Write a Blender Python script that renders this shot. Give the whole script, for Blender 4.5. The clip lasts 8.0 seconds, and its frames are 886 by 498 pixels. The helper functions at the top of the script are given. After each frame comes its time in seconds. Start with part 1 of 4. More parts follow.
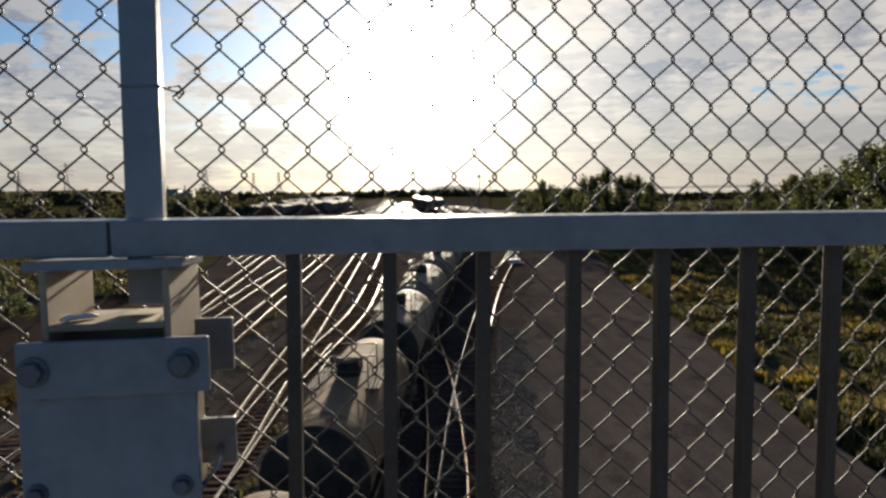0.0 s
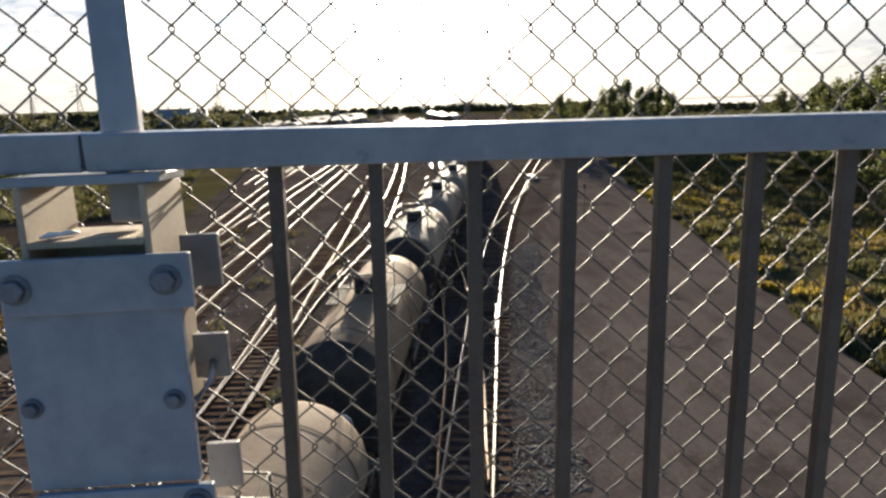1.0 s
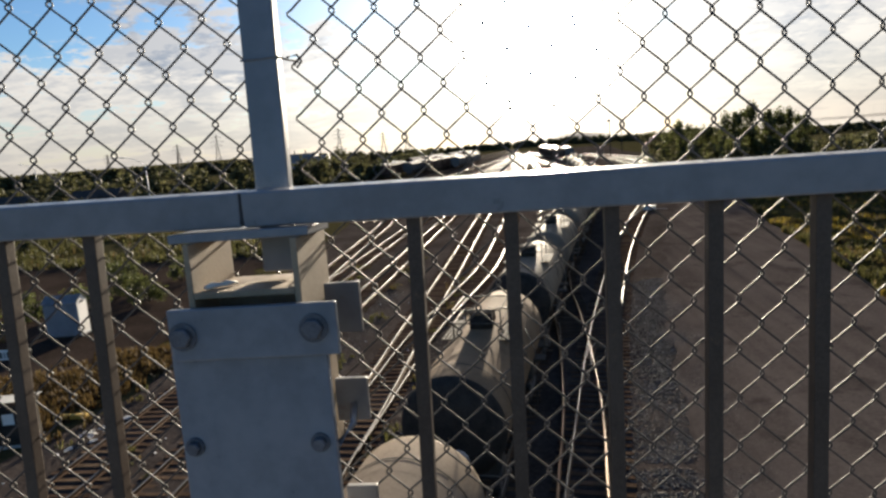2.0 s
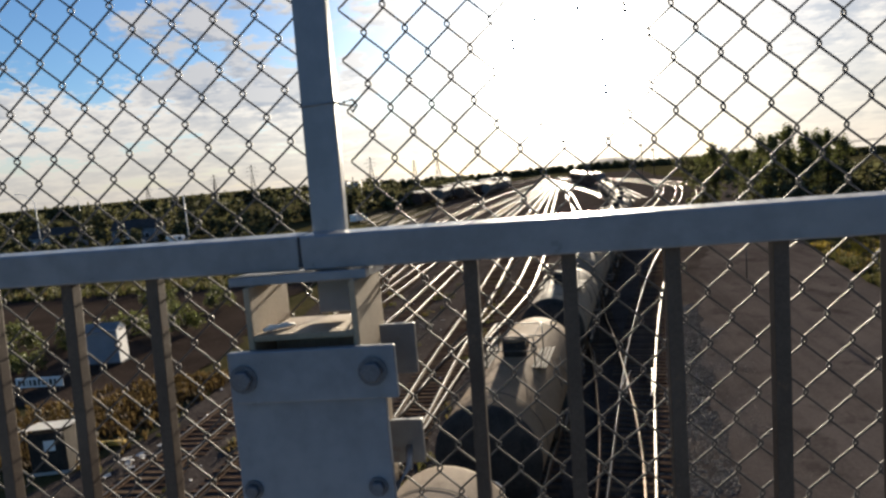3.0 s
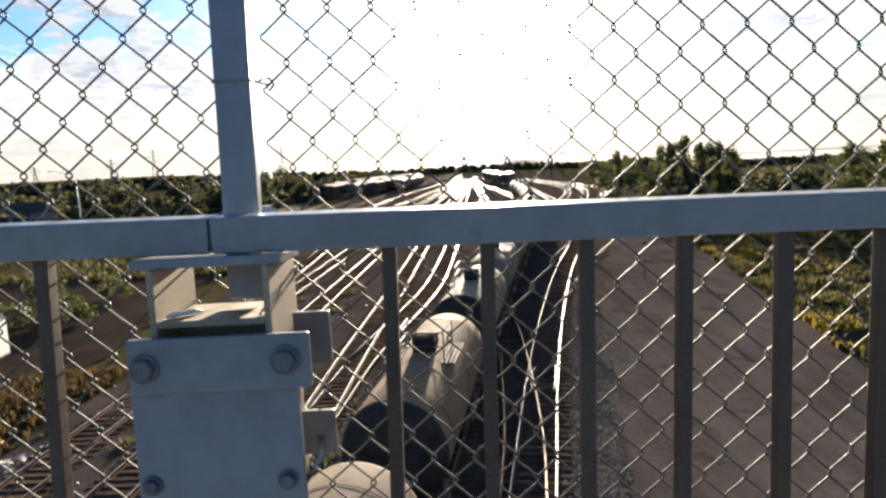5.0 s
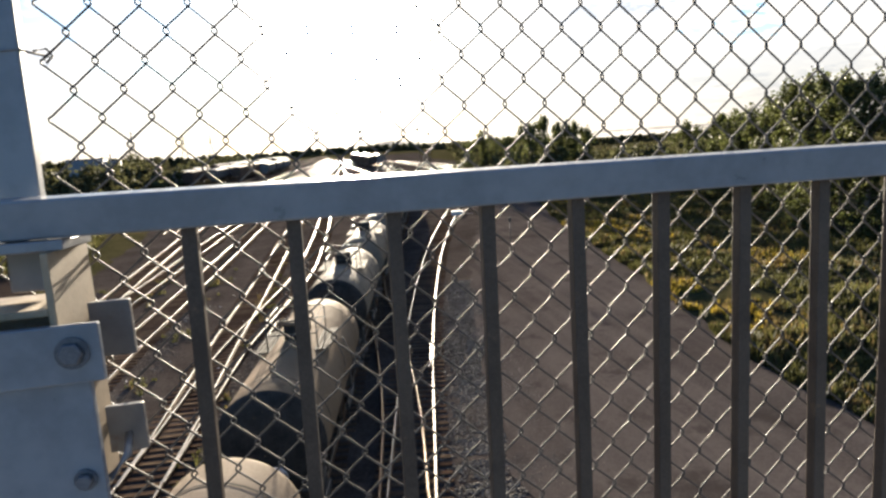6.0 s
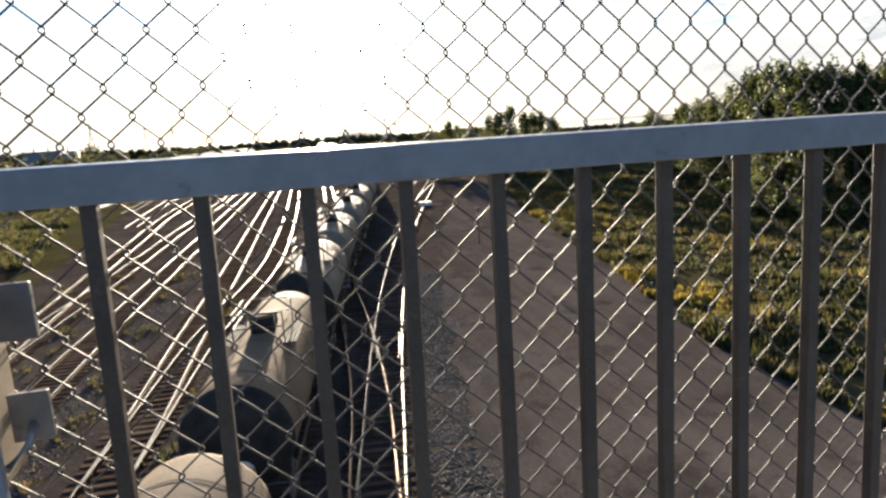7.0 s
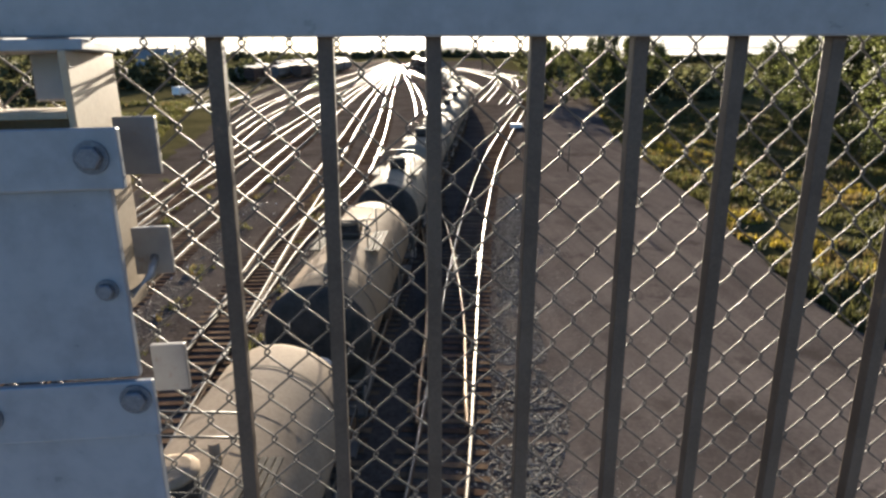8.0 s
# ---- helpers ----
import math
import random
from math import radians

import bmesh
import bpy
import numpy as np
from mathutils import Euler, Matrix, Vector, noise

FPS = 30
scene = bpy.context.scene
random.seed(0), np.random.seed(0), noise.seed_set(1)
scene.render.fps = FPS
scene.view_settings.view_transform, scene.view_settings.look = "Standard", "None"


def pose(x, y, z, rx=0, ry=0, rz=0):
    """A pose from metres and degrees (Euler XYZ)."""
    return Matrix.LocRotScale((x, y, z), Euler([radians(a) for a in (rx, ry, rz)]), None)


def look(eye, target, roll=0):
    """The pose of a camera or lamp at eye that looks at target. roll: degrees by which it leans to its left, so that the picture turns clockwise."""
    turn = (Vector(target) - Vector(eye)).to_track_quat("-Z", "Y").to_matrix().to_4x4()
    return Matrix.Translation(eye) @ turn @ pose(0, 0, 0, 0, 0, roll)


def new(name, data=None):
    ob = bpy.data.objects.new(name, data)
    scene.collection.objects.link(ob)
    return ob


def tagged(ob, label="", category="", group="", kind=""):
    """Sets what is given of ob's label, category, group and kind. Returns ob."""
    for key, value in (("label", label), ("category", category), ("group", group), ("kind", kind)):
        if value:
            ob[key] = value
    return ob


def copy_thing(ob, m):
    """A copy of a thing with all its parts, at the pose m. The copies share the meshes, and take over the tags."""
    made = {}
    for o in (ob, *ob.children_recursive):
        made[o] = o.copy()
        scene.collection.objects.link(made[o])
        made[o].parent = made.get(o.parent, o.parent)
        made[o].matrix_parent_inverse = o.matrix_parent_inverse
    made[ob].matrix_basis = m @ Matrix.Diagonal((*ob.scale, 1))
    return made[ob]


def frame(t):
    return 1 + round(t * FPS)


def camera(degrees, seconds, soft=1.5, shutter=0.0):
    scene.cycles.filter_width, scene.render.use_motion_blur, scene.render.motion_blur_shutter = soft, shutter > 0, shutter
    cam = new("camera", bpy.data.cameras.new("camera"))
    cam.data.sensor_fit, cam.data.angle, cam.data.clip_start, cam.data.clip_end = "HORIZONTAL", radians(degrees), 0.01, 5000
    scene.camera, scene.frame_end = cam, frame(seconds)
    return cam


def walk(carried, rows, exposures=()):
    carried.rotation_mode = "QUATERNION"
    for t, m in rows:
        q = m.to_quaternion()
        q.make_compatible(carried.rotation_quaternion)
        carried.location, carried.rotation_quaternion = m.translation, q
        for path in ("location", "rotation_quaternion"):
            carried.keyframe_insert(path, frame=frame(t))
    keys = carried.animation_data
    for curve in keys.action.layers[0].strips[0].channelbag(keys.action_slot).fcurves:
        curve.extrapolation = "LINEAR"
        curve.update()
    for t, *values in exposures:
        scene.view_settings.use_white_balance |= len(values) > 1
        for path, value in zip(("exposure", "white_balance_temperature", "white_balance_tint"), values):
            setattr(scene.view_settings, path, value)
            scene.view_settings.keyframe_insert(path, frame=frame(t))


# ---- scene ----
cam = camera(69.0, 8.0, soft=2.6)
PATH = [
    (0, (0.236, -0.82, 10.739), (0.41, 1.162, 10.535), -0.9),
    (0.3, (0.279, -0.805, 10.732), (0.554, 1.152, 10.425), -1.6),
    (0.5, (0.286, -0.795, 10.731), (0.519, 1.152, 10.339), -2.0),
    (0.7, (0.285, -0.793, 10.729), (0.468, 1.15, 10.291), -1.5),
    (1, (0.272, -0.792, 10.727), (0.386, 1.152, 10.271), -1.9),
    (1.5, (0.262, -0.789, 10.738), (0.264, 1.178, 10.379), -3.1),
    (2, (0.246, -0.791, 10.744), (0.015, 1.168, 10.413), -4.6),
    (2.2, (0.24, -0.794, 10.748), (-0.053, 1.162, 10.453), -5.3),
    (3.3, (0.21, -0.79, 10.768), (-0.111, 1.171, 10.545), -5.3),
    (3.5, (0.208, -0.787, 10.768), (-0.107, 1.177, 10.56), -5.3),
    (4, (0.205, -0.786, 10.768), (-0.042, 1.185, 10.534), -4.6),
    (4.2, (0.203, -0.784, 10.767), (0.02, 1.193, 10.522), -4.3),
    (5.3, (0.21, -0.786, 10.753), (0.22, 1.191, 10.45), -3.2),
    (5.5, (0.23, -0.788, 10.753), (0.297, 1.182, 10.412), -3.8),
    (5.7, (0.251, -0.784, 10.756), (0.376, 1.175, 10.373), -4.2),
    (6, (0.282, -0.794, 10.742), (0.619, 1.146, 10.391), -3.7),
    (6.2, (0.306, -0.794, 10.73), (0.728, 1.119, 10.329), -3.9),
    (6.5, (0.338, -0.796, 10.718), (0.782, 1.105, 10.282), -3.1),
    (7, (0.345, -0.794, 10.718), (0.773, 1.121, 10.333), -3.9),
    (7.5, (0.338, -0.784, 10.704), (0.72, 1.112, 10.193), -1.2),
    (7.7, (0.324, -0.776, 10.695), (0.678, 1.122, 10.172), -1.2),
    (7.8, (0.318, -0.787, 10.676), (0.569, 1.122, 10.135), -1.7),
    (8, (0.304, -0.763, 10.646), (0.463, 1.136, 10.037), -0.7),
]
EXPOSURES = [(0, 1.10), (0.5, 1.70), (1, 2.15), (1.5, 1.82), (2, 1.55), (3.5, 1.55), (4.2, 1.55), (5.3, 2.25), (6, 2.22), (7, 2.25), (7.5, 2.25), (8, 2.5)]
walk(cam, [(t, look(eye, target, roll)) for t, eye, target, roll in PATH], EXPOSURES)

ZR = 10.7          # top of the hand rail above the rail heads of the yard
SUN_EL, SUN_AZ = radians(8.2), math.atan(0.050)

# ---------- light ----------
SUN_DIR = Vector((math.sin(SUN_AZ) * math.cos(SUN_EL), math.cos(SUN_AZ) * math.cos(SUN_EL), math.sin(SUN_EL)))
sun = new("sun", bpy.data.lights.new("sun", "SUN"))
sun.data.energy, sun.data.angle, sun.data.color = 5.0, radians(0.6), (1.0, 0.86, 0.66)
sun.matrix_world = look((0, 0, 60), Vector((0, 0, 60)) - SUN_DIR)


class Net:
    """Short way to wire nodes."""

    def __init__(self, tree):
        self.tree = tree
        tree.nodes.clear()

    def add(self, kind, **sets):
        node = self.tree.nodes.new(kind)
        for key, value in sets.items():
            if key in ("operation", "blend_type", "data_type", "sky_type", "sun_disc", "sun_elevation", "sun_rotation",
                       "air_density", "dust_density", "ozone_density", "altitude", "noise_dimensions", "feature", "musgrave_type"):
                setattr(node, key, value)
        return node

    def put(self, value, socket):
        if isinstance(value, bpy.types.NodeSocket):
            self.tree.links.new(value, socket)
        elif isinstance(value, (tuple, list)) and len(value) == 3 and socket.type == "RGBA":
            socket.default_value = (*value, 1)
        else:
            socket.default_value = value

    def maths(self, op, a, b=0.0, clamp=False):
        n = self.add("ShaderNodeMath", operation=op)
        n.use_clamp = clamp
        self.put(a, n.inputs[0])
        self.put(b, n.inputs[1])
        return n.outputs[0]

    def vec(self, op, a, b=(0, 0, 0)):
        n = self.add("ShaderNodeVectorMath", operation=op)
        self.put(a, n.inputs[0])
        self.put(b, n.inputs[1])
        return n.outputs["Value"] if op == "DOT_PRODUCT" else n.outputs[0]

    def mix(self, f, a, b, blend="MIX"):
        n = self.add("ShaderNodeMix", data_type="RGBA", blend_type=blend)
        self.put(f, n.inputs[0])
        self.put(a, n.inputs[6])
        self.put(b, n.inputs[7])
        return n.outputs[2]

    def noise(self, vector, scale, detail=4.0, rough=0.55):
        n = self.add("ShaderNodeTexNoise")
        self.put(vector, n.inputs["Vector"])
        n.inputs["Scale"].default_value, n.inputs["Detail"].default_value, n.inputs["Roughness"].default_value = scale, detail, rough
        return n.outputs[0]

    def step(self, value, lo, hi):
        n = self.add("ShaderNodeMapRange")
        n.interpolation_type = "SMOOTHSTEP"
        self.put(value, n.inputs[0])
        n.inputs[1].default_value, n.inputs[2].default_value = lo, hi
        return n.outputs[0]


def make_world():
    world = bpy.data.worlds.new("sky")
    scene.world = world
    world.use_nodes = True
    net = Net(world.node_tree)
    sky = net.add("ShaderNodeTexSky", sky_type="NISHITA", sun_disc=False, sun_elevation=SUN_EL, sun_rotation=SUN_AZ, dust_density=0.35, ozone_density=2.8)
    way = net.add("ShaderNodeTexCoord").outputs["Generated"]
    split = net.add("ShaderNodeSeparateXYZ")
    net.put(way, split.inputs[0])
    x, y, z = split.outputs
    up = net.maths("MAXIMUM", z, 0.0)
    flat = net.add("ShaderNodeCombineXYZ")
    deep = net.maths("ADD", up, 0.15)
    net.put(net.maths("DIVIDE", x, deep), flat.inputs[0])
    net.put(net.maths("DIVIDE", y, deep), flat.inputs[1])
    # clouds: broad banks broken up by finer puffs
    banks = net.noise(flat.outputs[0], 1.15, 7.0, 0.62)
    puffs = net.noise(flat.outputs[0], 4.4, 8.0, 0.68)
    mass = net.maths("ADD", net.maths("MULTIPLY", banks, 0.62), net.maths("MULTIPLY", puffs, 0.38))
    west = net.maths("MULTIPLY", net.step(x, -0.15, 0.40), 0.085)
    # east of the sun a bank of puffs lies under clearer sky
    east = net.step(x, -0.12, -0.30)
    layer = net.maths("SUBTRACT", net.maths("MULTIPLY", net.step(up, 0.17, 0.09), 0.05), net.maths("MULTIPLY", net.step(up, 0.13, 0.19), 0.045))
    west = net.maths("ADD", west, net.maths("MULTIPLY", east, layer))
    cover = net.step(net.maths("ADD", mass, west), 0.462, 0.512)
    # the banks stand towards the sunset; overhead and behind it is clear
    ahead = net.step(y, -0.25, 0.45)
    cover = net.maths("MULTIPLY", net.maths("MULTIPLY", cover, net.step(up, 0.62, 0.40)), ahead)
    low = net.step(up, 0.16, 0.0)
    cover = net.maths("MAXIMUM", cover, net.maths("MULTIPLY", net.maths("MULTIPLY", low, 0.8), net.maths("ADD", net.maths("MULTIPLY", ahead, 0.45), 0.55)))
    toward = net.maths("MAXIMUM", net.vec("DOT_PRODUCT", way, tuple(SUN_DIR)), 0.0)
    wide = net.maths("POWER", toward, 20.0)
    near = net.maths("POWER", toward, 520.0)
    # tops of the puffs are lit, their undersides grey
    above = net.add("ShaderNodeCombineXYZ")
    higher = net.maths("ADD", up, 0.172)
    net.put(net.maths("DIVIDE", x, higher), above.inputs[0])
    net.put(net.maths("DIVIDE", y, higher), above.inputs[1])
    over = net.maths("ADD", net.maths("MULTIPLY", net.noise(above.outputs[0], 1.15, 7.0, 0.62), 0.62), net.maths("MULTIPLY", net.noise(above.outputs[0], 4.4, 8.0, 0.68), 0.38))
    thick = net.step(mass, 0.46, 0.56)
    under = net.step(net.maths("SUBTRACT", over, mass), -0.03, 0.035)
    shade = net.maths("MULTIPLY", thick, net.maths("ADD", net.maths("MULTIPLY", under, 0.45), 0.55))
    white = net.mix(shade, (6.4, 5.9, 5.3), (2.15, 2.4, 2.9))
    white = net.mix(net.maths("MULTIPLY", low, 0.65), white, (4.1, 3.75, 3.45))
    clear = net.mix(1.0, sky.outputs[0], (0.77, 0.93, 1.16), "MULTIPLY")
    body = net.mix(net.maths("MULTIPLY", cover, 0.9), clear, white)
    # bright haze round the low sun
    glow = net.mix(wide, (0, 0, 0), (6.5, 5.9, 5.0))
    core = net.mix(near, (0, 0, 0), (1700, 1560, 1350))
    body = net.mix(1.0, body, glow, "ADD")
    body = net.mix(1.0, body, core, "ADD")
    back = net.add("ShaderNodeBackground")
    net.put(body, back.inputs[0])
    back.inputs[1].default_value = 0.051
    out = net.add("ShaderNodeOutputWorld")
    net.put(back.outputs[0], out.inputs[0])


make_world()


# ---------- materials ----------
def material(name, a, b, rough=0.6, metal=0.0, grain=40.0, blotch=3.0, bump=0.2, depth=0.002, stain=None, stain_at=0.62,
             island=0.0, per_object=0.0, spec=0.5, rough_var=0.15, translucent=0.0, streak=0.0):
    m = bpy.data.materials.new(name)
    m.use_nodes = True
    net = Net(m.node_tree)
    at = net.add("ShaderNodeNewGeometry").outputs["Position"] if not per_object and not island else net.add("ShaderNodeTexCoord").outputs["Object"]
    fine = net.noise(at, grain, 5.0, 0.6)
    broad = net.noise(at, blotch, 4.0, 0.6)
    f = net.step(net.maths("ADD", net.maths("MULTIPLY", fine, 0.5), net.maths("MULTIPLY", broad, 0.5)), 0.36, 0.64)
    col = net.mix(f, a, b)
    if streak:
        flow = net.add("ShaderNodeMapping")
        net.put(at, flow.inputs[0])
        flow.inputs["Rotation"].default_value = (0, 0, radians(9))
        flow.inputs["Scale"].default_value = (1.1, 0.05, 1.0)
        lanes = net.noise(flow.outputs[0], 1.0, 5.0, 0.6)
        col = net.mix(net.maths("MULTIPLY", net.step(lanes, 0.40, 0.62), streak), col, tuple(c * 1.55 for c in b))
    if stain:
        spots = net.noise(at, blotch * 2.3, 7.0, 0.7)
        col = net.mix(net.maths("MULTIPLY", net.step(spots, stain_at, stain_at + 0.1), 0.8), col, stain)
    if island or per_object:
        r = net.add("ShaderNodeNewGeometry").outputs["Random Per Island"] if island else net.add("ShaderNodeObjectInfo").outputs["Random"]
        amount = island or per_object
        bright = net.maths("ADD", net.maths("MULTIPLY", r, 2 * amount), 1 - amount)
        hsv = net.add("ShaderNodeHueSaturation")
        net.put(bright, hsv.inputs["Value"])
        net.put(net.maths("ADD", net.maths("MULTIPLY", r, 0.05 * amount), 0.5 - 0.025 * amount), hsv.inputs["Hue"])
        net.put(col, hsv.inputs["Color"])
        col = hsv.outputs[0]
    p = net.add("ShaderNodeBsdfPrincipled")
    net.put(col, p.inputs["Base Color"])
    p.inputs["Metallic"].default_value = metal
    p.inputs["Specular IOR Level"].default_value = spec
    net.put(net.maths("ADD", net.maths("MULTIPLY", fine, rough_var * 2), rough - rough_var), p.inputs["Roughness"])
    if bump:
        bn = net.add("ShaderNodeBump")
        bn.inputs["Strength"].default_value, bn.inputs["Distance"].default_value = bump, depth
        net.put(fine, bn.inputs["Height"])
        net.put(bn.outputs[0], p.inputs["Normal"])
    shader = p.outputs[0]
    if translucent:
        tr = net.add("ShaderNodeBsdfTranslucent")
        net.put(net.mix(0.25, col, (0.13, 0.115, 0.04)), tr.inputs[0])
        ms = net.add("ShaderNodeMixShader")
        ms.inputs[0].default_value = translucent
        net.put(shader, ms.inputs[1])
        net.put(tr.outputs[0], ms.inputs[2])
        shader = ms.outputs[0]
    out = net.add("ShaderNodeOutputMaterial")
    net.put(shader, out.inputs[0])
    return m


GREY_PAINT = material("grey_paint", (0.163, 0.175, 0.197), (0.214, 0.227, 0.251), 0.33, 0.0, 34, 7, 0.08, 0.0006, (0.17, 0.16, 0.15), 0.66)
PICKET_BROWN = material("dark_brown_picket", (0.058, 0.039, 0.028), (0.090, 0.064, 0.047), 0.55, 0.0, 240, 12, 0.15, 0.0005, (0.15, 0.095, 0.055), 0.62, spec=0.3)
TAN_PAINT = material("weathered_tan_paint", (0.23, 0.172, 0.112), (0.305, 0.235, 0.158), 0.65, 0.0, 160, 12, 0.2, 0.0008, (0.22, 0.14, 0.08), 0.62)
# darker than the plate paint: the shadow on the clips is in this colour
CLIP = material("weathered_shaded_clip_paint", (0.105, 0.10, 0.098), (0.15, 0.143, 0.14), 0.5, 0.0, 34, 9, 0.1, 0.0006, (0.10, 0.075, 0.05), 0.6)
BOLT = material("bolt_steel", (0.085, 0.09, 0.105), (0.15, 0.155, 0.175), 0.5, 0.4, 300, 40, 0.2, 0.0005, (0.10, 0.07, 0.05), 0.6)
SEAM = material("dark_seam", (0.03, 0.03, 0.035), (0.06, 0.055, 0.05), 0.8, 0.0, 200, 20, 0.1, 0.0005)
WIRE = material("galvanised_wire", (0.052, 0.050, 0.048), (0.085, 0.081, 0.077), 0.62, 0.12, 400, 25, 0.15, 0.0003, (0.13, 0.11, 0.09), 0.64, spec=0.3)
RAIL_HEAD = material("worn_rail_steel", (0.085, 0.076, 0.067), (0.135, 0.123, 0.11), 0.42, 1.0, 60, 2, 0.05, 0.001, rough_var=0.08)
RAIL_SIDE = material("rusty_rail_side", (0.060, 0.036, 0.023), (0.105, 0.064, 0.040), 0.85, 0.0, 80, 3, 0.3, 0.002, spec=0.05)
RUSTY_HEAD = material("rusty_rail_head", (0.11, 0.064, 0.033), (0.18, 0.115, 0.065), 0.38, 0.9, 60, 2, 0.1, 0.001, rough_var=0.08)
TIE = material("weathered_tie", (0.052, 0.034, 0.023), (0.105, 0.072, 0.050), 0.92, 0.0, 35, 2.0, 0.5, 0.01, per_object=0.35, spec=0.0)
TIE_FAR = material("weathered_tie_far", (0.052, 0.034, 0.023), (0.105, 0.072, 0.050), 0.92, 0.0, 35, 2.0, 0.5, 0.01, island=0.35, spec=0.0)
YARD = material("yard_cinder_ground", (0.036, 0.0295, 0.0258), (0.074, 0.0615, 0.054), 0.92, 0.0, 7.0, 0.22, 0.8, 0.05, (0.082, 0.068, 0.058), 0.60, spec=0.0)
ROAD = material("packed_gravel", (0.047, 0.039, 0.035), (0.087, 0.0735, 0.066), 0.9, 0.0, 9.0, 0.13, 0.6, 0.03, (0.038, 0.0315, 0.028), 0.54, spec=0.0, streak=0.22)
DIRT = material("bare_dirt", (0.026, 0.0195, 0.0158), (0.050, 0.0375, 0.0305), 0.92, 0.0, 5.0, 0.2, 0.7, 0.04, (0.060, 0.045, 0.036), 0.62, spec=0.0)
FIELD = material("dry_grass_soil", (0.034, 0.034, 0.015), (0.076, 0.063, 0.030), 0.95, 0.0, 3.0, 0.12, 0.8, 0.08, (0.10, 0.07, 0.03), 0.60, spec=0.0)
STONE = material("ballast_stone", (0.075, 0.064, 0.054), (0.19, 0.165, 0.14), 0.85, 0.0, 20, 3, 0.3, 0.01, island=0.5, spec=0.3)
GRASS = material("grass_blades", (0.034, 0.042, 0.013), (0.072, 0.070, 0.023), 0.7, 0.0, 2.0, 0.25, 0, 0, (0.115, 0.088, 0.044), 0.57, spec=0.2, translucent=0.38, rough_var=0.05)
STRAW = material("straw_blades", (0.090, 0.060, 0.024), (0.145, 0.100, 0.043), 0.75, 0.0, 2.0, 0.3, 0, 0, spec=0.3, translucent=0.4, rough_var=0.05)
DRY = material("dry_rust_grass", (0.060, 0.033, 0.012), (0.105, 0.060, 0.022), 0.8, 0.0, 2.0, 0.3, 0, 0, spec=0.2, translucent=0.3, rough_var=0.05)
BLOOM = material("yellow_weed", (0.24, 0.175, 0.020), (0.36, 0.26, 0.03), 0.7, 0.0, 3.0, 0.4, 0, 0, spec=0.2, translucent=0.4, rough_var=0.05)
LEAF = material("tree_leaf", (0.034, 0.050, 0.014), (0.066, 0.080, 0.024), 0.6, 0.0, 1.5, 0.2, 0, 0, (0.15, 0.13, 0.03), 0.62, island=0.4, spec=0.3, translucent=0.45, rough_var=0.05)
LEAF_FAR = material("far_foliage", (0.046, 0.052, 0.026), (0.092, 0.092, 0.045), 0.8, 0.0, 0.4, 0.03, 0, 0, island=0.25, spec=0.1, translucent=0.28, rough_var=0.05)
BARK = material("bark", (0.07, 0.055, 0.04), (0.13, 0.105, 0.08), 0.9, 0.0, 25, 2, 0.6, 0.02)
TANK = material("tank_paint_tan", (0.165, 0.112, 0.069), (0.218, 0.152, 0.097), 0.8, 0.0, 14, 0.5, 0.05, 0.003, (0.118, 0.080, 0.050), 0.58, spec=0.03, rough_var=0.08)
TANK_GREY = material("tank_paint_dusty_beige", (0.158, 0.123, 0.090), (0.210, 0.167, 0.125), 0.8, 0.0, 14, 0.5, 0.05, 0.003, (0.120, 0.093, 0.068), 0.58, spec=0.03, rough_var=0.08)
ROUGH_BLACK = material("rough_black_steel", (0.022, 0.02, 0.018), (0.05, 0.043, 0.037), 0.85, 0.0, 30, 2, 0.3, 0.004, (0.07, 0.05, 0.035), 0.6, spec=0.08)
TANK_PALE = material("tank_paint_dusty_pale", (0.185, 0.142, 0.098), (0.245, 0.194, 0.140), 0.75, 0.0, 14, 0.5, 0.05, 0.003, (0.14, 0.107, 0.074), 0.6, spec=0.06, rough_var=0.08)
BLACK = material("black_steel", (0.020, 0.019, 0.018), (0.045, 0.040, 0.036), 0.55, 0.0, 30, 2, 0.2, 0.004)
CAR_BROWN = material("freight_brown", (0.05, 0.031, 0.025), (0.085, 0.053, 0.041), 0.7, 0.0, 6, 0.3, 0.1, 0.01, per_object=0.3, spec=0.1)
CAR_GREY = material("freight_grey", (0.10, 0.092, 0.086), (0.17, 0.158, 0.148), 0.8, 0.0, 6, 0.3, 0.1, 0.01, per_object=0.3, spec=0.15)
WHITE = material("white_paint", (0.62, 0.61, 0.58), (0.74, 0.73, 0.70), 0.5, 0.0, 20, 1.0, 0.1, 0.003, (0.40, 0.37, 0.32), 0.62)
# grey wall paint; on the shed it also holds the walls' shade
SHED_GREY = material("grey_wall_paint_and_shade", (0.13, 0.15, 0.18), (0.18, 0.205, 0.24), 0.55, 0.0, 20, 1.0, 0.1, 0.003)
YELLOW = material("yellow_timber", (0.45, 0.29, 0.04), (0.58, 0.38, 0.07), 0.7, 0.0, 20, 2, 0.2, 0.004)
GALV = material("galvanised_steel", (0.35, 0.36, 0.37), (0.48, 0.48, 0.49), 0.45, 0.6, 60, 3, 0.1, 0.002)
# dark colour puts the backlit silhouette into the pylon steel
PYLON = material("silhouette_pylon_steel", (0.045, 0.045, 0.048), (0.075, 0.074, 0.076), 0.8, 0.0, 10, 1, 0.0, 0.002, spec=0.1)
CONCRETE = material("concrete_deck", (0.28, 0.27, 0.25), (0.36, 0.35, 0.33), 0.85, 0.0, 60, 2, 0.3, 0.003)
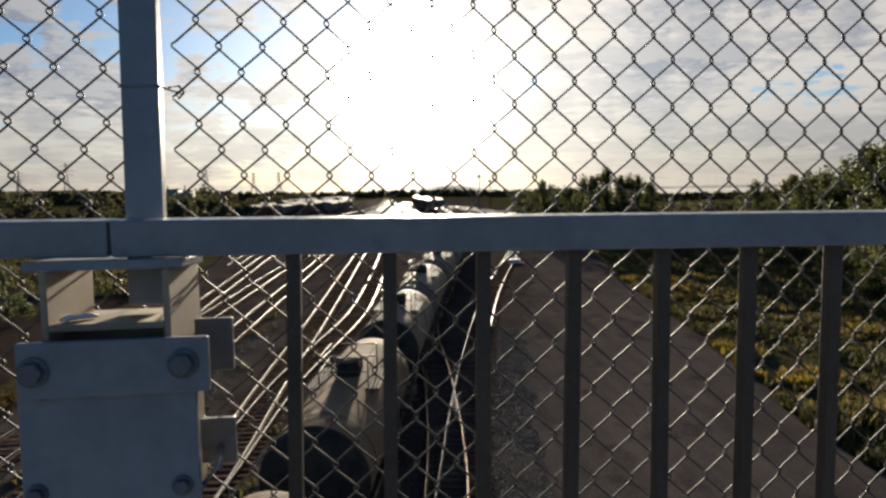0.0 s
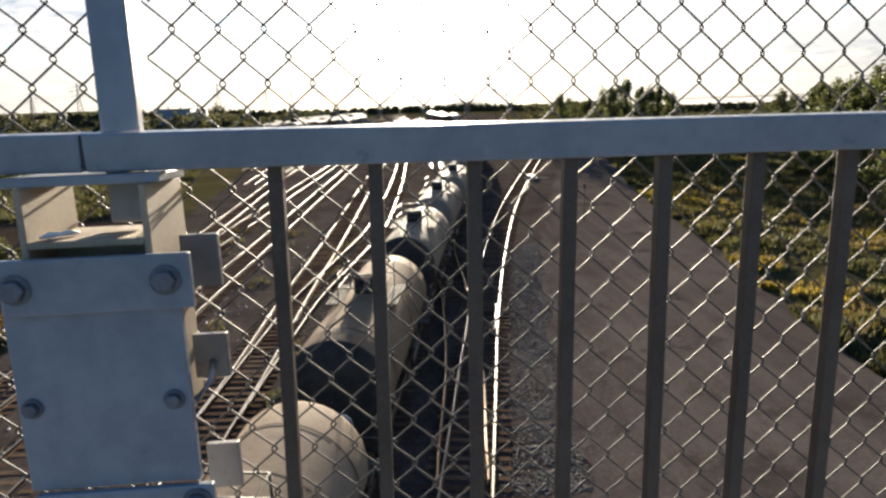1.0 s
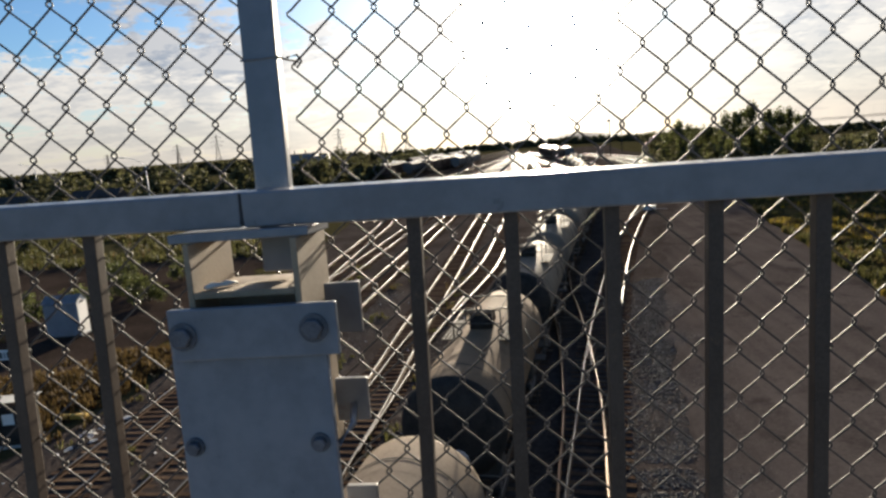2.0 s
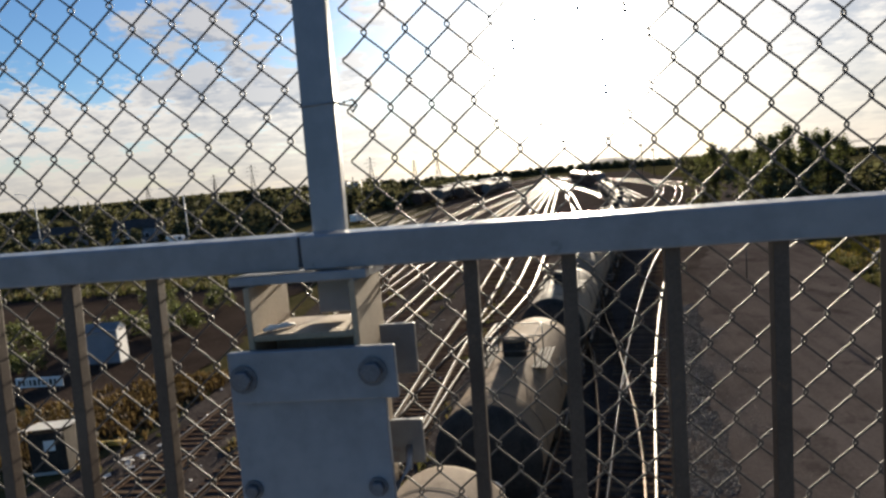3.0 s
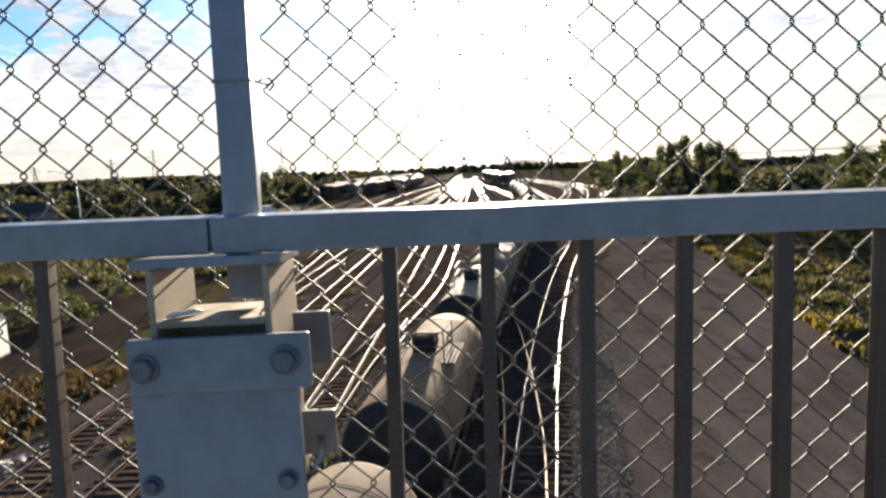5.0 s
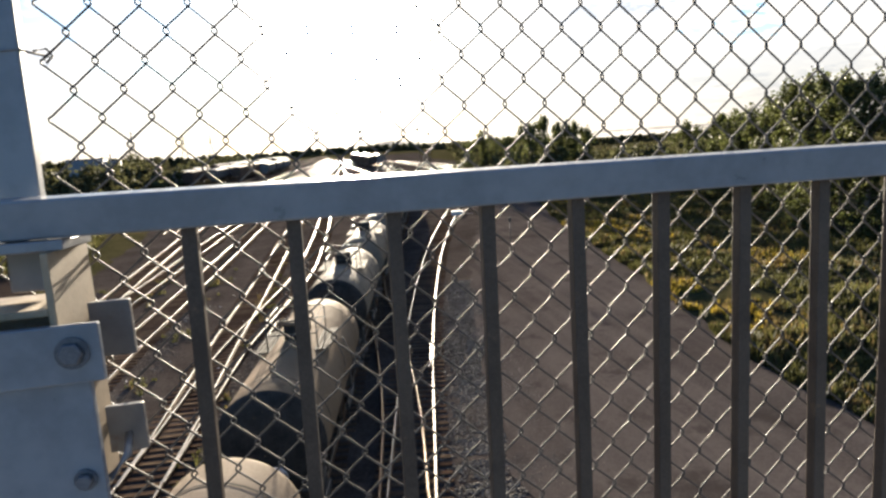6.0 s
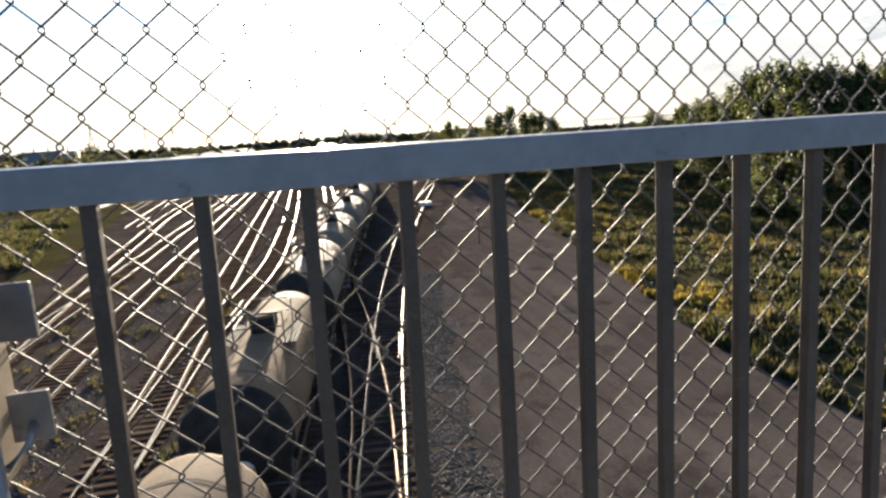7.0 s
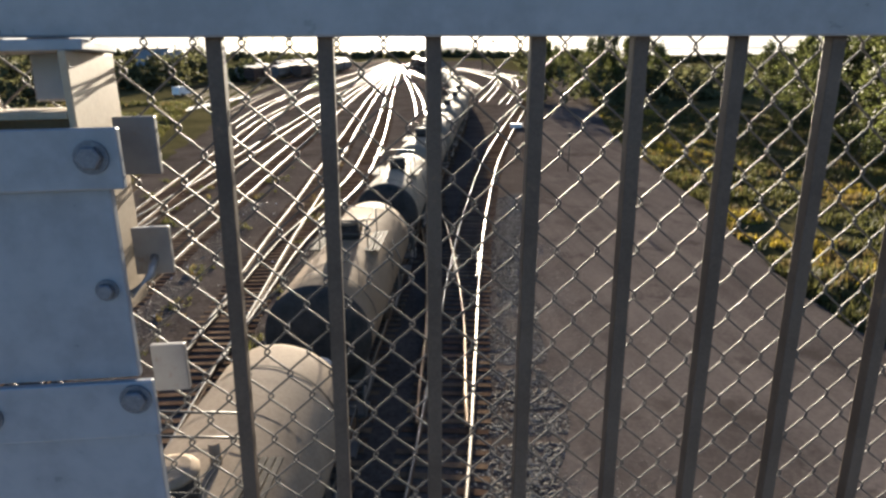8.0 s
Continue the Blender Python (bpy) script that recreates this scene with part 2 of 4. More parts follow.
HILL = material("far_hill", (0.15, 0.14, 0.13), (0.20, 0.185, 0.17), 0.95, 0.0, 0.02, 0.004, 0, 0, spec=0.1)
ROOF_DARK = material("dark_shingle", (0.035, 0.034, 0.036), (0.065, 0.062, 0.062), 0.95, 0.0, 8, 1.0, 0.2, 0.01, spec=0.05)
DARK_GLASS = material("dark_lens", (0.02, 0.02, 0.025), (0.03, 0.03, 0.035), 0.2, 0.0, 40, 4, 0, 0)


# ---------- mesh helpers ----------
def mesh_of(name, bm, mats, smooth=False):
    me = bpy.data.meshes.new(name)
    bm.normal_update()
    bm.to_mesh(me)
    bm.free()
    for m in (mats if isinstance(mats, (list, tuple)) else [mats]):
        me.materials.append(m)
    if smooth:
        me.polygons.foreach_set("use_smooth", [True] * len(me.polygons))
    return me


def part(name, bm, mats, parent=None, label="", smooth=False, m=None):
    ob = new(name, mesh_of(name, bm, mats, smooth))
    if parent:
        ob.parent = parent
    if m is not None:
        ob.matrix_local = m
    if label:
        ob["label"] = label
    return ob


def same(name, me, parent, m):
    ob = new(name, me)
    ob.parent = parent
    ob.matrix_local = m
    return ob


def empty(name, m, label, category, group="", kind=""):
    ob = new(name)
    ob.empty_display_size = 0.2
    ob.matrix_world = m
    return tagged(ob, label, category, group, kind)


def box(bm, x0, x1, y0, y1, z0, z1, bevel=0.0, mat=0):
    made = bmesh.ops.create_cube(bm, size=1.0, matrix=Matrix.Translation(((x0 + x1) / 2, (y0 + y1) / 2, (z0 + z1) / 2)) @ Matrix.Diagonal((x1 - x0, y1 - y0, z1 - z0, 1)))
    vs = made["verts"]
    fs = {f for v in vs for f in v.link_faces}
    for f in fs:
        f.material_index = mat
    if bevel:
        es = list({e for v in vs for e in v.link_edges})
        bmesh.ops.bevel(bm, geom=es, offset=bevel, segments=2, affect="EDGES", profile=0.5)
    return bm


def box_bm(*a, **k):
    return box(bmesh.new(), *a, **k)


def tube(bm, points, radius, sides=6, mat=0, caps=True, taper=None):
    """A tube along points; taper gives a radius for each point."""
    pts = [Vector(p) for p in points]
    rings = []
    for i, p in enumerate(pts):
        d = (pts[min(i + 1, len(pts) - 1)] - pts[max(i - 1, 0)]).normalized()
        ref = Vector((0, 1, 0)) if abs(d.y) < 0.9 else Vector((1, 0, 0))
        u = d.cross(ref).normalized()
        v = d.cross(u)
        r = taper[i] if taper else radius
        rings.append([bm.verts.new(p + r * (math.cos(a) * u + math.sin(a) * v)) for a in (2 * math.pi * (k + 0.5) / sides for k in range(sides))])
    for a, b in zip(rings, rings[1:]):
        for k in range(sides):
            f = bm.faces.new((a[k], a[(k + 1) % sides], b[(k + 1) % sides], b[k]))
            f.material_index = mat
            f.smooth = sides > 4
    if caps:
        for ring in (rings[0][::-1], rings[-1]):
            f = bm.faces.new(ring)
            f.material_index = mat
    return bm


def tube_bm(*a, **k):
    return tube(bmesh.new(), *a, **k)


def hexbolt(x, y, z, r, h):
    """A hex head with a washer, facing -y."""
    bm = bmesh.new()
    tube(bm, [(x, y, z), (x, y - 0.003, z)], r * 1.35, 16)
    tube(bm, [(x, y - 0.003, z), (x, y - 0.003 - h * 0.8, z), (x, y - 0.003 - h, z)], r, 6, taper=[r, r, r * 0.85])
    return bm


def lerp(table, y):
    """Straight line between the rows (y, x) of a table."""
    if y <= table[0][0]:
        return table[0][1]
    for (y0, x0), (y1, x1) in zip(table, table[1:]):
        if y <= y1:
            return x0 + (x1 - x0) * (y - y0) / (y1 - y0)
    return table[-1][1]


def curve(points, step=1.0):
    """A smooth line through (x, y) points."""
    pts = [Vector((x, y, 0)) for x, y in points]
    pts = [2 * pts[0] - pts[1]] + pts + [2 * pts[-1] - pts[-2]]
    out = []
    for p0, p1, p2, p3 in zip(pts, pts[1:], pts[2:], pts[3:]):
        d1, d2, d3 = ((b - a).length ** 0.5 for a, b in ((p0, p1), (p1, p2), (p2, p3)))
        m1 = (p1 - p0) / d1 ** 2 * d2 ** 2 if d1 else p2 - p1
        t1 = ((p1 - p0) / d1 - (p2 - p0) / (d1 + d2) + (p2 - p1) / d2) * d2
        t2 = ((p2 - p1) / d2 - (p3 - p1) / (d2 + d3) + (p3 - p2) / d3) * d2
        n = max(2, int((p2 - p1).length / step))
        for k in range(n):
            s = k / n
            out.append((2 * s ** 3 - 3 * s ** 2 + 1) * p1 + (s ** 3 - 2 * s ** 2 + s) * t1 + (-2 * s ** 3 + 3 * s ** 2) * p2 + (s ** 3 - s ** 2) * t2)
    out.append(pts[-2])
    return out


def along(line, spacing, start=0.0):
    """Points and headings at even spacing along a line."""
    out, left = [], start
    for a, b in zip(line, line[1:]):
        d = (b - a).length
        while left < d:
            out.append((a + (b - a) * (left / d), (b - a).normalized()))
            left += spacing
        left -= d
    return out

# ---------- ground ----------
GROUND_Z, YARD_Z, ROAD_Z = -0.26, -0.21, -0.18
ROAD_RIGHT = [(-30, 18.2), (16, 18.2), (25, 18.5), (41, 21.8), (55, 24.0), (68, 26.0), (80, 28.6), (110, 36.0), (150, 46.0)]
ROAD_LEFT = [(-30, 0.5), (12, 4.6), (20, 5.8), (30, 7.2), (42, 9.5), (60, 13.8), (90, 22.4), (110, 28.6), (150, 40.0)]


def sheet(name, rows, mat, z, label, category, rough=0.03, cell=None):
    """A ground sheet between a left and a right edge: rows of (y, x_left, x_right), cut into strips."""
    bm = bmesh.new()
    prev = None
    for y, x0, x1 in rows:
        n = cell or 12
        row = []
        for k in range(n + 1):
            x = x0 + (x1 - x0) * k / n
            row.append(bm.verts.new((x, y, z + rough * noise.noise((x * 0.3, y * 0.3, 7.0)))))
        if prev:
            for k in range(n):
                bm.faces.new((prev[k], prev[k + 1], row[k + 1], row[k]))
        prev = row
    ob = new(name, mesh_of(name, bm, mat, True))
    return tagged(ob, label, category, kind="structure")


def fall(x, y):
    """How far the distant land lies below the yard: it falls away beyond the yard and more so to the west."""
    way = x / max(y, 1.0)
    smooth = lambda a, b: (lambda k: k * k * (3 - 2 * k))(min(1.0, max(0.0, (way - a) / (b - a))))
    west = smooth(0.24, 0.38)
    return west * 0.021 * max(0.0, y - 190) + (1 - west) * smooth(-0.42, -0.24) * 0.012 * max(0.0, y - 560)


def make_ground():
    bm = bmesh.new()
    xs = [-4200, -3000, -2200, -1500, -1000, -600, -300, -150, -90] + [x * 3 - 60 for x in range(41)] + [75, 90, 110, 130, 150, 180, 220, 300, 420, 600, 1000, 1500, 2200, 3000, 4200]
    ys = [-600, -200, -60] + [y * 4 - 30 for y in range(51)] + [190, 230, 280, 340, 460, 560, 700, 1100, 1800, 3000, 4800]
    grid = []
    for y in ys:
        grid.append([bm.verts.new((x, y, GROUND_Z - fall(x, y) + (0.22 * (noise.noise((x * 0.09, y * 0.09, 2.0)) + 0.45) if x > lerp(ROAD_RIGHT, y) + 1.5 and y < 170 else 0))) for x in xs])
    for a, b in zip(grid, grid[1:]):
        for k in range(len(xs) - 1):
            bm.faces.new((a[k], a[k + 1], b[k + 1], b[k]))
    tagged(new("ground", mesh_of("ground", bm, FIELD, True)), "rough dry grass and bare soil beside the rail yard", "ground", kind="structure")

    jag = lambda y, s: 0.5 * noise.noise((y * 0.35, s, 1.0)) + 0.25 * noise.noise((y * 1.3, s, 4.0))
    ys = [y * 0.75 - 25 for y in range(250)]
    sheet("gravel_road", [(y, lerp(ROAD_LEFT, y) + 1.6 * jag(y, 3), lerp(ROAD_RIGHT, y) + jag(y, 9)) for y in ys], ROAD, ROAD_Z, "packed grey-brown gravel service road beside the tracks", "road")
    left = [(-25, -21), (18, -21), (26, -18.6), (33, -18.8), (60, -21.5), (90, -24), (140, -30), (420, -40)]
    right = [(-25, 4), (12, 7.5), (30, 9.6), (60, 16), (90, 25), (120, 33), (160, 46), (200, 55), (300, 50), (420, 60)]
    ys = [y * 1.5 - 25 for y in range(297)]
    sheet("yard_ground", [(y, lerp(left, y) + 2 * jag(y, 5), lerp(right, y) + jag(y, 6)) for y in ys], YARD, YARD_Z, "dark cinder and ballast ground of the rail yard", "ground", 0.05, 40)
    lot_l = [(33, -46), (40, -60), (60, -75), (90, -90)]
    lot_r = [(30, -22), (36, -21.5), (45, -23), (60, -25), (90, -29)]
    ys = [30 + y * 1.0 for y in range(39)]
    sheet("dirt_lot", [(y, lerp(lot_l, y) + 2 * jag(y, 15), lerp(lot_r, y) + 2 * jag(y, 16)) for y in ys], DIRT, ROAD_Z - 0.01, "bare brown dirt lot beside the yard", "ground", 0.03, 20)


    ys = [118 + y * 1.5 for y in range(22)]
    sheet("pale_path", [(y, -37.5 + 0.19 * (y - 118) + jag(y, 21), -34.6 + 0.15 * (y - 118) + jag(y, 22)) for y in ys], CONCRETE, ROAD_Z, "pale concrete strip at the yard's edge", "path", 0.02, 4)


make_ground()

# ---------- railway tracks ----------
GAUGE = 1.435
PROFILE = [(-0.0375, -0.012, 1), (-0.0375, -0.035, 1), (-0.010, -0.05, 1), (-0.010, -0.145, 1), (-0.07, -0.165, 1), (0.07, -0.165, 1), (0.010, -0.145, 1),
           (0.010, -0.05, 1), (0.0375, -0.035, 1), (0.0375, -0.012, 0), (0.0345, -0.0055, 0), (0.029, -0.0015, 0), (0.019, 0.0, 0),
           (-0.019, 0.0, 0), (-0.029, -0.0015, 0), (-0.0345, -0.0055, 0)]
TIE_MESH = mesh_of("tie", box_bm(-1.29, 1.29, -0.115, 0.115, -0.33, -0.166, 0.008), TIE)


def rail(line, offset, parent, label, y0, y1, head=RAIL_HEAD):
    bm = bmesh.new()
    prev = None
    for i, p in enumerate(line):
        if not y0 <= p.y <= y1:
            continue
        d = (line[min(i + 1, len(line) - 1)] - line[max(i - 1, 0)]).normalized()
        n = Vector((d.y, -d.x, 0))
        ring = [bm.verts.new(p + n * (offset + a) + Vector((0, 0, z))) for a, z, _ in PROFILE]
        if prev:
            for k in range(len(PROFILE)):
                j = (k + 1) % len(PROFILE)
                f = bm.faces.new((prev[k], prev[j], ring[j], ring[k]))
                f.material_index = PROFILE[k][2]
        prev = ring
    return part("rail", bm, [head, RAIL_SIDE], parent, label)


def railway(points, label, ties=(8, 56), ties_far=180, cut=(-30, 500), spacing=0.53, head=RAIL_HEAD):
    line = curve(points, 1.2)
    track = empty("railway_track", pose(points[0][0], points[0][1], 0), label, "railway track", "tracks of the yard")
    track.matrix_world = Matrix.Identity(4)
    for s in (-1, 1):
        rail(line, s * (GAUGE / 2 + 0.035), track, "steel rail with a bright worn head" if head is RAIL_HEAD else "rusty orange-brown rail", *cut, head)
    bm = bmesh.new()
    for p, d in along(line, spacing):
        if not cut[0] <= p.y <= cut[1]:
            continue
        turn = math.degrees(math.atan2(d.y, d.x)) - 90 + random.uniform(-1.2, 1.2)
        m = pose(p.x + random.uniform(-0.05, 0.05), p.y, random.uniform(-0.012, 0.004), 0, 0, turn)
        if ties[0] <= p.y <= ties[1]:
            same("tie", TIE_MESH, track, m)
        elif ties[1] < p.y < ties_far:
            vs = [bm.verts.new(m @ Vector(c)) for c in ((-1.29, -0.115, -0.166), (1.29, -0.115, -0.166), (1.29, 0.115, -0.166), (-1.29, 0.115, -0.166), (-1.29, -0.115, -0.25), (1.29, -0.115, -0.25))]
            bm.faces.new(vs[:4])
            bm.faces.new((vs[4], vs[5], vs[1], vs[0]))
    if bm.verts:
        part("far_tie_bed", bm, TIE_FAR, track, "row of far weathered wooden ties")["kind"] = "stuff"
    else:
        bm.free()
    return track


TRACK_A = [(-3.2, -26), (-0.3, 4), (1.45, 14.1), (2.4, 20), (4.03, 30.1), (6.25, 42), (10.35, 61), (19.0, 94), (25.3, 116.9), (36, 157), (43, 198), (42, 240), (34, 300)]
TRACK_B = [(1.45, 14.1), (1.75, 17.5), (2.35, 23), (2.8, 31), (2.95, 38), (2.95, 43), (3.25, 48)]
TRACK_T = [(-7.6, -26), (-2.55, 10), (-1.65, 17), (-0.35, 26), (1.25, 36.3), (3.05, 47.3), (6.55, 67.2), (10.6, 92), (13.1, 112), (15.3, 150), (14.8, 194), (11.2, 250), (8.4, 320)]
TRACK_C = [(-7.2, -26), (-7.0, 8), (-6.8, 19), (-6.5, 24.2), (-6.2, 34.5), (-5.65, 46), (-5.25, 57), (-4.5, 81), (-2.0, 152), (7.2, 335)]
TRACK_C2 = [(-6.8, 19), (-6.3, 24.8), (-5.4, 34.7), (-4.15, 42), (-2.4, 53), (-1.3, 69), (-0.4, 90), (1.3, 150), (8.0, 335)]
TRACK_D = [(-13.4, -26), (-12.4, 14), (-11.9, 30), (-11.7, 37), (-11.35, 43), (-9.9, 75), (-6.2, 153), (6.2, 335)]
TRACK_E = [(-16.6, -26), (-16.0, 14), (-16.0, 30), (-15.9, 37), (-15.35, 46), (-14.75, 55), (-13.6, 80), (-12.3, 101), (-9.6, 155), (5.2, 360)]
TRACK_F = [(-16.0, 30), (-16.35, 42), (-16.9, 58), (-17.4, 76), (-18.0, 100), (-15.8, 145), (-5.5, 250), (4.5, 390)]
TRACK_G = [(-21, 90), (-22, 130), (-18, 200), (-6, 300), (4, 420)]
TRACK_H = [(-26, 110), (-27, 160), (-22, 230), (-8, 350), (4, 450)]
TRACK_I = [(5.6, 100), (6.5, 124), (7.6, 200), (8.2, 335)]
TRACK_K = [(21.4, 117), (31.2, 157), (38.4, 198), (38, 240), (31, 300)]
TRACK_L = [(18.8, 124), (27, 160), (33.8, 198), (33.8, 240), (28, 300)]

railway(TRACK_A, "railway track with rust-brown ties curving past the gravel road")
railway(TRACK_B, "diverging turnout track with a rusty closure rail", ties=(33, 49), cut=(14.5, 49), head=RUSTY_HEAD)
railway(TRACK_T, "railway track under the standing tank cars", ties=(8, 12))
railway(TRACK_C, "railway track with bright rails and weathered ties")
railway(TRACK_C2, "turnout track leading off with bright curved rails", ties=(36, 60), cut=(20, 340))
railway(TRACK_D, "railway track on dark cinder ground")
railway(TRACK_E, "outer yard track with bright rails on dark ties")
railway(TRACK_F, "yard track leading off from a turnout", ties=(44, 60), cut=(31, 400))
FAR_LEFT = [[(-31 - 4.6 * k, 128 + 8 * k), (-33 - 4.4 * k, 165 + 8 * k), (-27 - 3.8 * k, 240 + 10 * k), (-10 - 1.6 * k, 360 + 12 * k), (4, 470 + 14 * k)] for k in range(5)]
FAR_RIGHT = [[(19.5 + 3.6 * k, 150 + 6 * k), (20 + 4.0 * k, 200 + 6 * k), (17 + 3.2 * k, 270 + 8 * k), (9.6 + 0.8 * k, 380 + 10 * k)] for k in range(2)]
for pts in (TRACK_G, TRACK_I, TRACK_K, TRACK_L, *FAR_RIGHT):
    railway(pts, "distant yard track glinting in low sun", ties=(0, 0), ties_far=0)
for pts in (TRACK_H, *FAR_LEFT):
    railway(pts, "distant siding with dull rusty rails", ties=(0, 0), ties_far=0, head=RAIL_SIDE)


def turnout_steel():
    frog = empty("turnout_frog", pose(3.45, 30.2, 0, 0, 0, -11), "bright worn steel frog of a turnout on the ties", "turnout frog")
    bm = bmesh.new()
    for s in (-1, 1):
        tube(bm, [(s * 0.20, -2.0, -0.03), (s * 0.06, -0.2, -0.03), (s * 0.055, 0.5, -0.03), (s * 0.16, 1.3, -0.03)], 0.022, 4)
    part("frog_casting", bm, RAIL_HEAD, frog)
    part("base_plate", box_bm(-0.28, 0.28, -0.9, 0.9, -0.162, -0.12, 0.01), RAIL_SIDE, frog)
    for x, y, a in ((4.62, 29.7, -10), (2.25, 33.4, -3)):
        g = empty("guard_rail", pose(x, y, -0.01, 0, 0, a), "short bright guard rail beside the running rail", "guard rail", "guard rails")
        part("bar", tube_bm([(-0.06, -1.9, 0), (0, -1.3, 0), (0, 1.3, 0), (-0.06, 1.9, 0)], 0.045, 4), RAIL_HEAD, g)
        for k in (-1, 0, 1):
            part("chair_plate", box_bm(-0.12, 0.12, k * 1.0 - 0.08, k * 1.0 + 0.08, -0.155, -0.03), RAIL_SIDE, g)


turnout_steel()

# ---------- tank cars ----------
WHEEL = bmesh.new()
tube(WHEEL, [(-0.07, 0, 0), (-0.045, 0, 0), (-0.04, 0, 0), (0.07, 0, 0)], 0.46, 18, taper=[0.49, 0.49, 0.46, 0.455])
WHEEL = mesh_of("wheel", WHEEL, RAIL_SIDE)


def tank_car(length, hatch, paint, m, label, head_paint):
    """A tank car along y, rail heads at z 0; hatch is the manway's place along the car."""
    car = empty("tank_car", m, label, "tank car", "tank cars of the train")
    r, zc, h = 1.50, 2.92, length / 2
    bm = bmesh.new()
    prof = [(-h, 0.02), (-h + 0.03, 0.55), (-h + 0.13, 1.02), (-h + 0.30, 1.32), (-h + 0.5, 1.46), (-h + 0.66, r)]
    prof += [(-h + 0.66 + (length - 1.32) * k / 8, r) for k in range(1, 8)] + [(-y, rr) for y, rr in prof[::-1]]
    tube(bm, [(0, y, zc) for y, _ in prof], r, 40, taper=[rr for _, rr in prof])
    part("tank", bm, paint, car, smooth=True)
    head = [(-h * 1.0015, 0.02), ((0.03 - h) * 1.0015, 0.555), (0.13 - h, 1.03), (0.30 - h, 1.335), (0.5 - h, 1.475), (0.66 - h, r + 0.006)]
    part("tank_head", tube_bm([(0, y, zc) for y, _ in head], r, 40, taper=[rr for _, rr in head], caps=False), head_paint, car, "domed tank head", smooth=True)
    for k in (-0.31, -0.10, 0.10, 0.31):
        part("weld_band", tube_bm([(0, length * k - 0.03, zc), (0, length * k + 0.03, zc)], r + 0.008, 40, caps=False), paint, car, "raised ring seam")
    for y in (-h + 1.6, h - 1.6):
        part("tank_strap", tube_bm([(0, y - 0.035, zc), (0, y + 0.035, zc)], r + 0.012, 40, caps=False), ROUGH_BLACK, car, "thin dark tank strap")
        part("saddle", box_bm(-1.15, 1.15, y - 0.25, y + 0.25, 1.0, 1.75, 0.02), BLACK, car)
    part("sill", box_bm(-0.32, 0.32, -h - 0.75, h + 0.75, 0.72, 1.14, 0.02), BLACK, car)
    for s in (-1, 1):
        part("coupler", box_bm(-0.14, 0.14, *sorted((s * (h + 0.7), s * (h + 1.1))), 0.72, 1.0, 0.04), BLACK, car)
        end = bmesh.new()
        box(end, -1.45, 1.45, *sorted((s * (h - 0.1), s * (h + 0.6))), 1.14, 1.22)
        for x in (-1.42, 1.42):
            tube(end, [(x, s * (h + 0.55), 1.2), (x, s * (h + 0.55), 2.2), (x, s * (h - 0.6), 2.2)], 0.022, 5)
        tube(end, [(-1.42, s * (h + 0.55), 2.2), (1.42, s * (h + 0.55), 2.2)], 0.022, 5)
        part("end_platform", end, BLACK, car, "end platform with hand rail")
        wheel_y = s * (h - 1.6)
        truck = bmesh.new()
        for x in (-1.05, 1.05):
            box(truck, x - 0.08, x + 0.08, wheel_y - 1.2, wheel_y + 1.2, 0.42, 0.66, 0.05)
        box(truck, -1.05, 1.05, wheel_y - 0.2, wheel_y + 0.2, 0.45, 0.75, 0.03)
        truck = part("truck", truck, BLACK, car)
        for dy in (-0.88, 0.88):
            for x in (-0.76, 0.76):
                same("wheel", WHEEL, truck, pose(x, wheel_y + dy, 0.46, 0, 0, 0 if x > 0 else 180))
    # manway, valve housing and platform
    part("housing", tube_bm([(0, hatch - 0.2, zc + 1.40), (0, hatch - 0.2, zc + 1.98)], 0.40, 14), ROUGH_BLACK, car, "black valve housing")
    # lid takes the pale car paint to show sunlight on the housing's top
    part("housing_lid", tube_bm([(0, hatch - 0.2, zc + 1.98), (0, hatch - 0.2, zc + 2.02), (0, hatch - 0.2, zc + 2.07)], 0.42, 14, taper=[0.42, 0.42, 0.30]), paint, car, "domed lid, its sunlit top painted pale")
    part("vent_pipe", tube_bm([(0.25, hatch + 0.75, zc + 1.42), (0.25, hatch + 0.75, zc + 1.85)], 0.09, 8), paint, car)
    for s in (-1, 1):
        for k in range(5):
            x = s * (0.62 + 0.13 * k)
            part("platform_slat", box_bm(x - 0.05, x + 0.05, hatch - 1.15, hatch + 1.15, zc + 1.28, zc + 1.32), ROUGH_BLACK, car)
        for y in (-0.9, 0.9):
            part("platform_brace", tube_bm([(s * 0.7, hatch + y, zc + 1.28), (s * 1.12, hatch + y, zc + 0.95)], 0.03, 5), BLACK, car)
    ring = [(-0.8, hatch + 0.95), (0.8, hatch + 0.95), (0.8, hatch - 0.95), (-0.8, hatch - 0.95)]
    for z in (zc + 2.25, zc + 1.8):
        part("ring_rail", tube_bm([(x, y, z) for x, y in ring + ring[:1]], 0.022, 6), BLACK, car, "black railing round the housing")
    for x, y in ring:
        part("railing_post", tube_bm([(x, y, zc + 1.3), (x, y, zc + 2.25)], 0.024, 6), BLACK, car)
    bm = bmesh.new()
    for x in (1.47, 1.75):
        tube(bm, [(x - 0.27, hatch, zc + 1.3), (x, hatch, zc + 0.6), (x, hatch + 0.0, 1.1)], 0.02, 5)
    part("ladder", bm, BLACK, car)
    part("stencil_panel", tube_bm([(0, hatch + 2.2, zc), (0, hatch + 3.6, zc)], r + 0.006, 40, caps=False), paint, car)
    # hand brake on the far end
    brake = part("hand_brake", tube_bm([(0.7, h + 0.45, 1.2), (0.7, h + 0.45, 3.35)], 0.04, 6), ROUGH_BLACK, car, "black hand brake stand")
    wheel = bmesh.new()
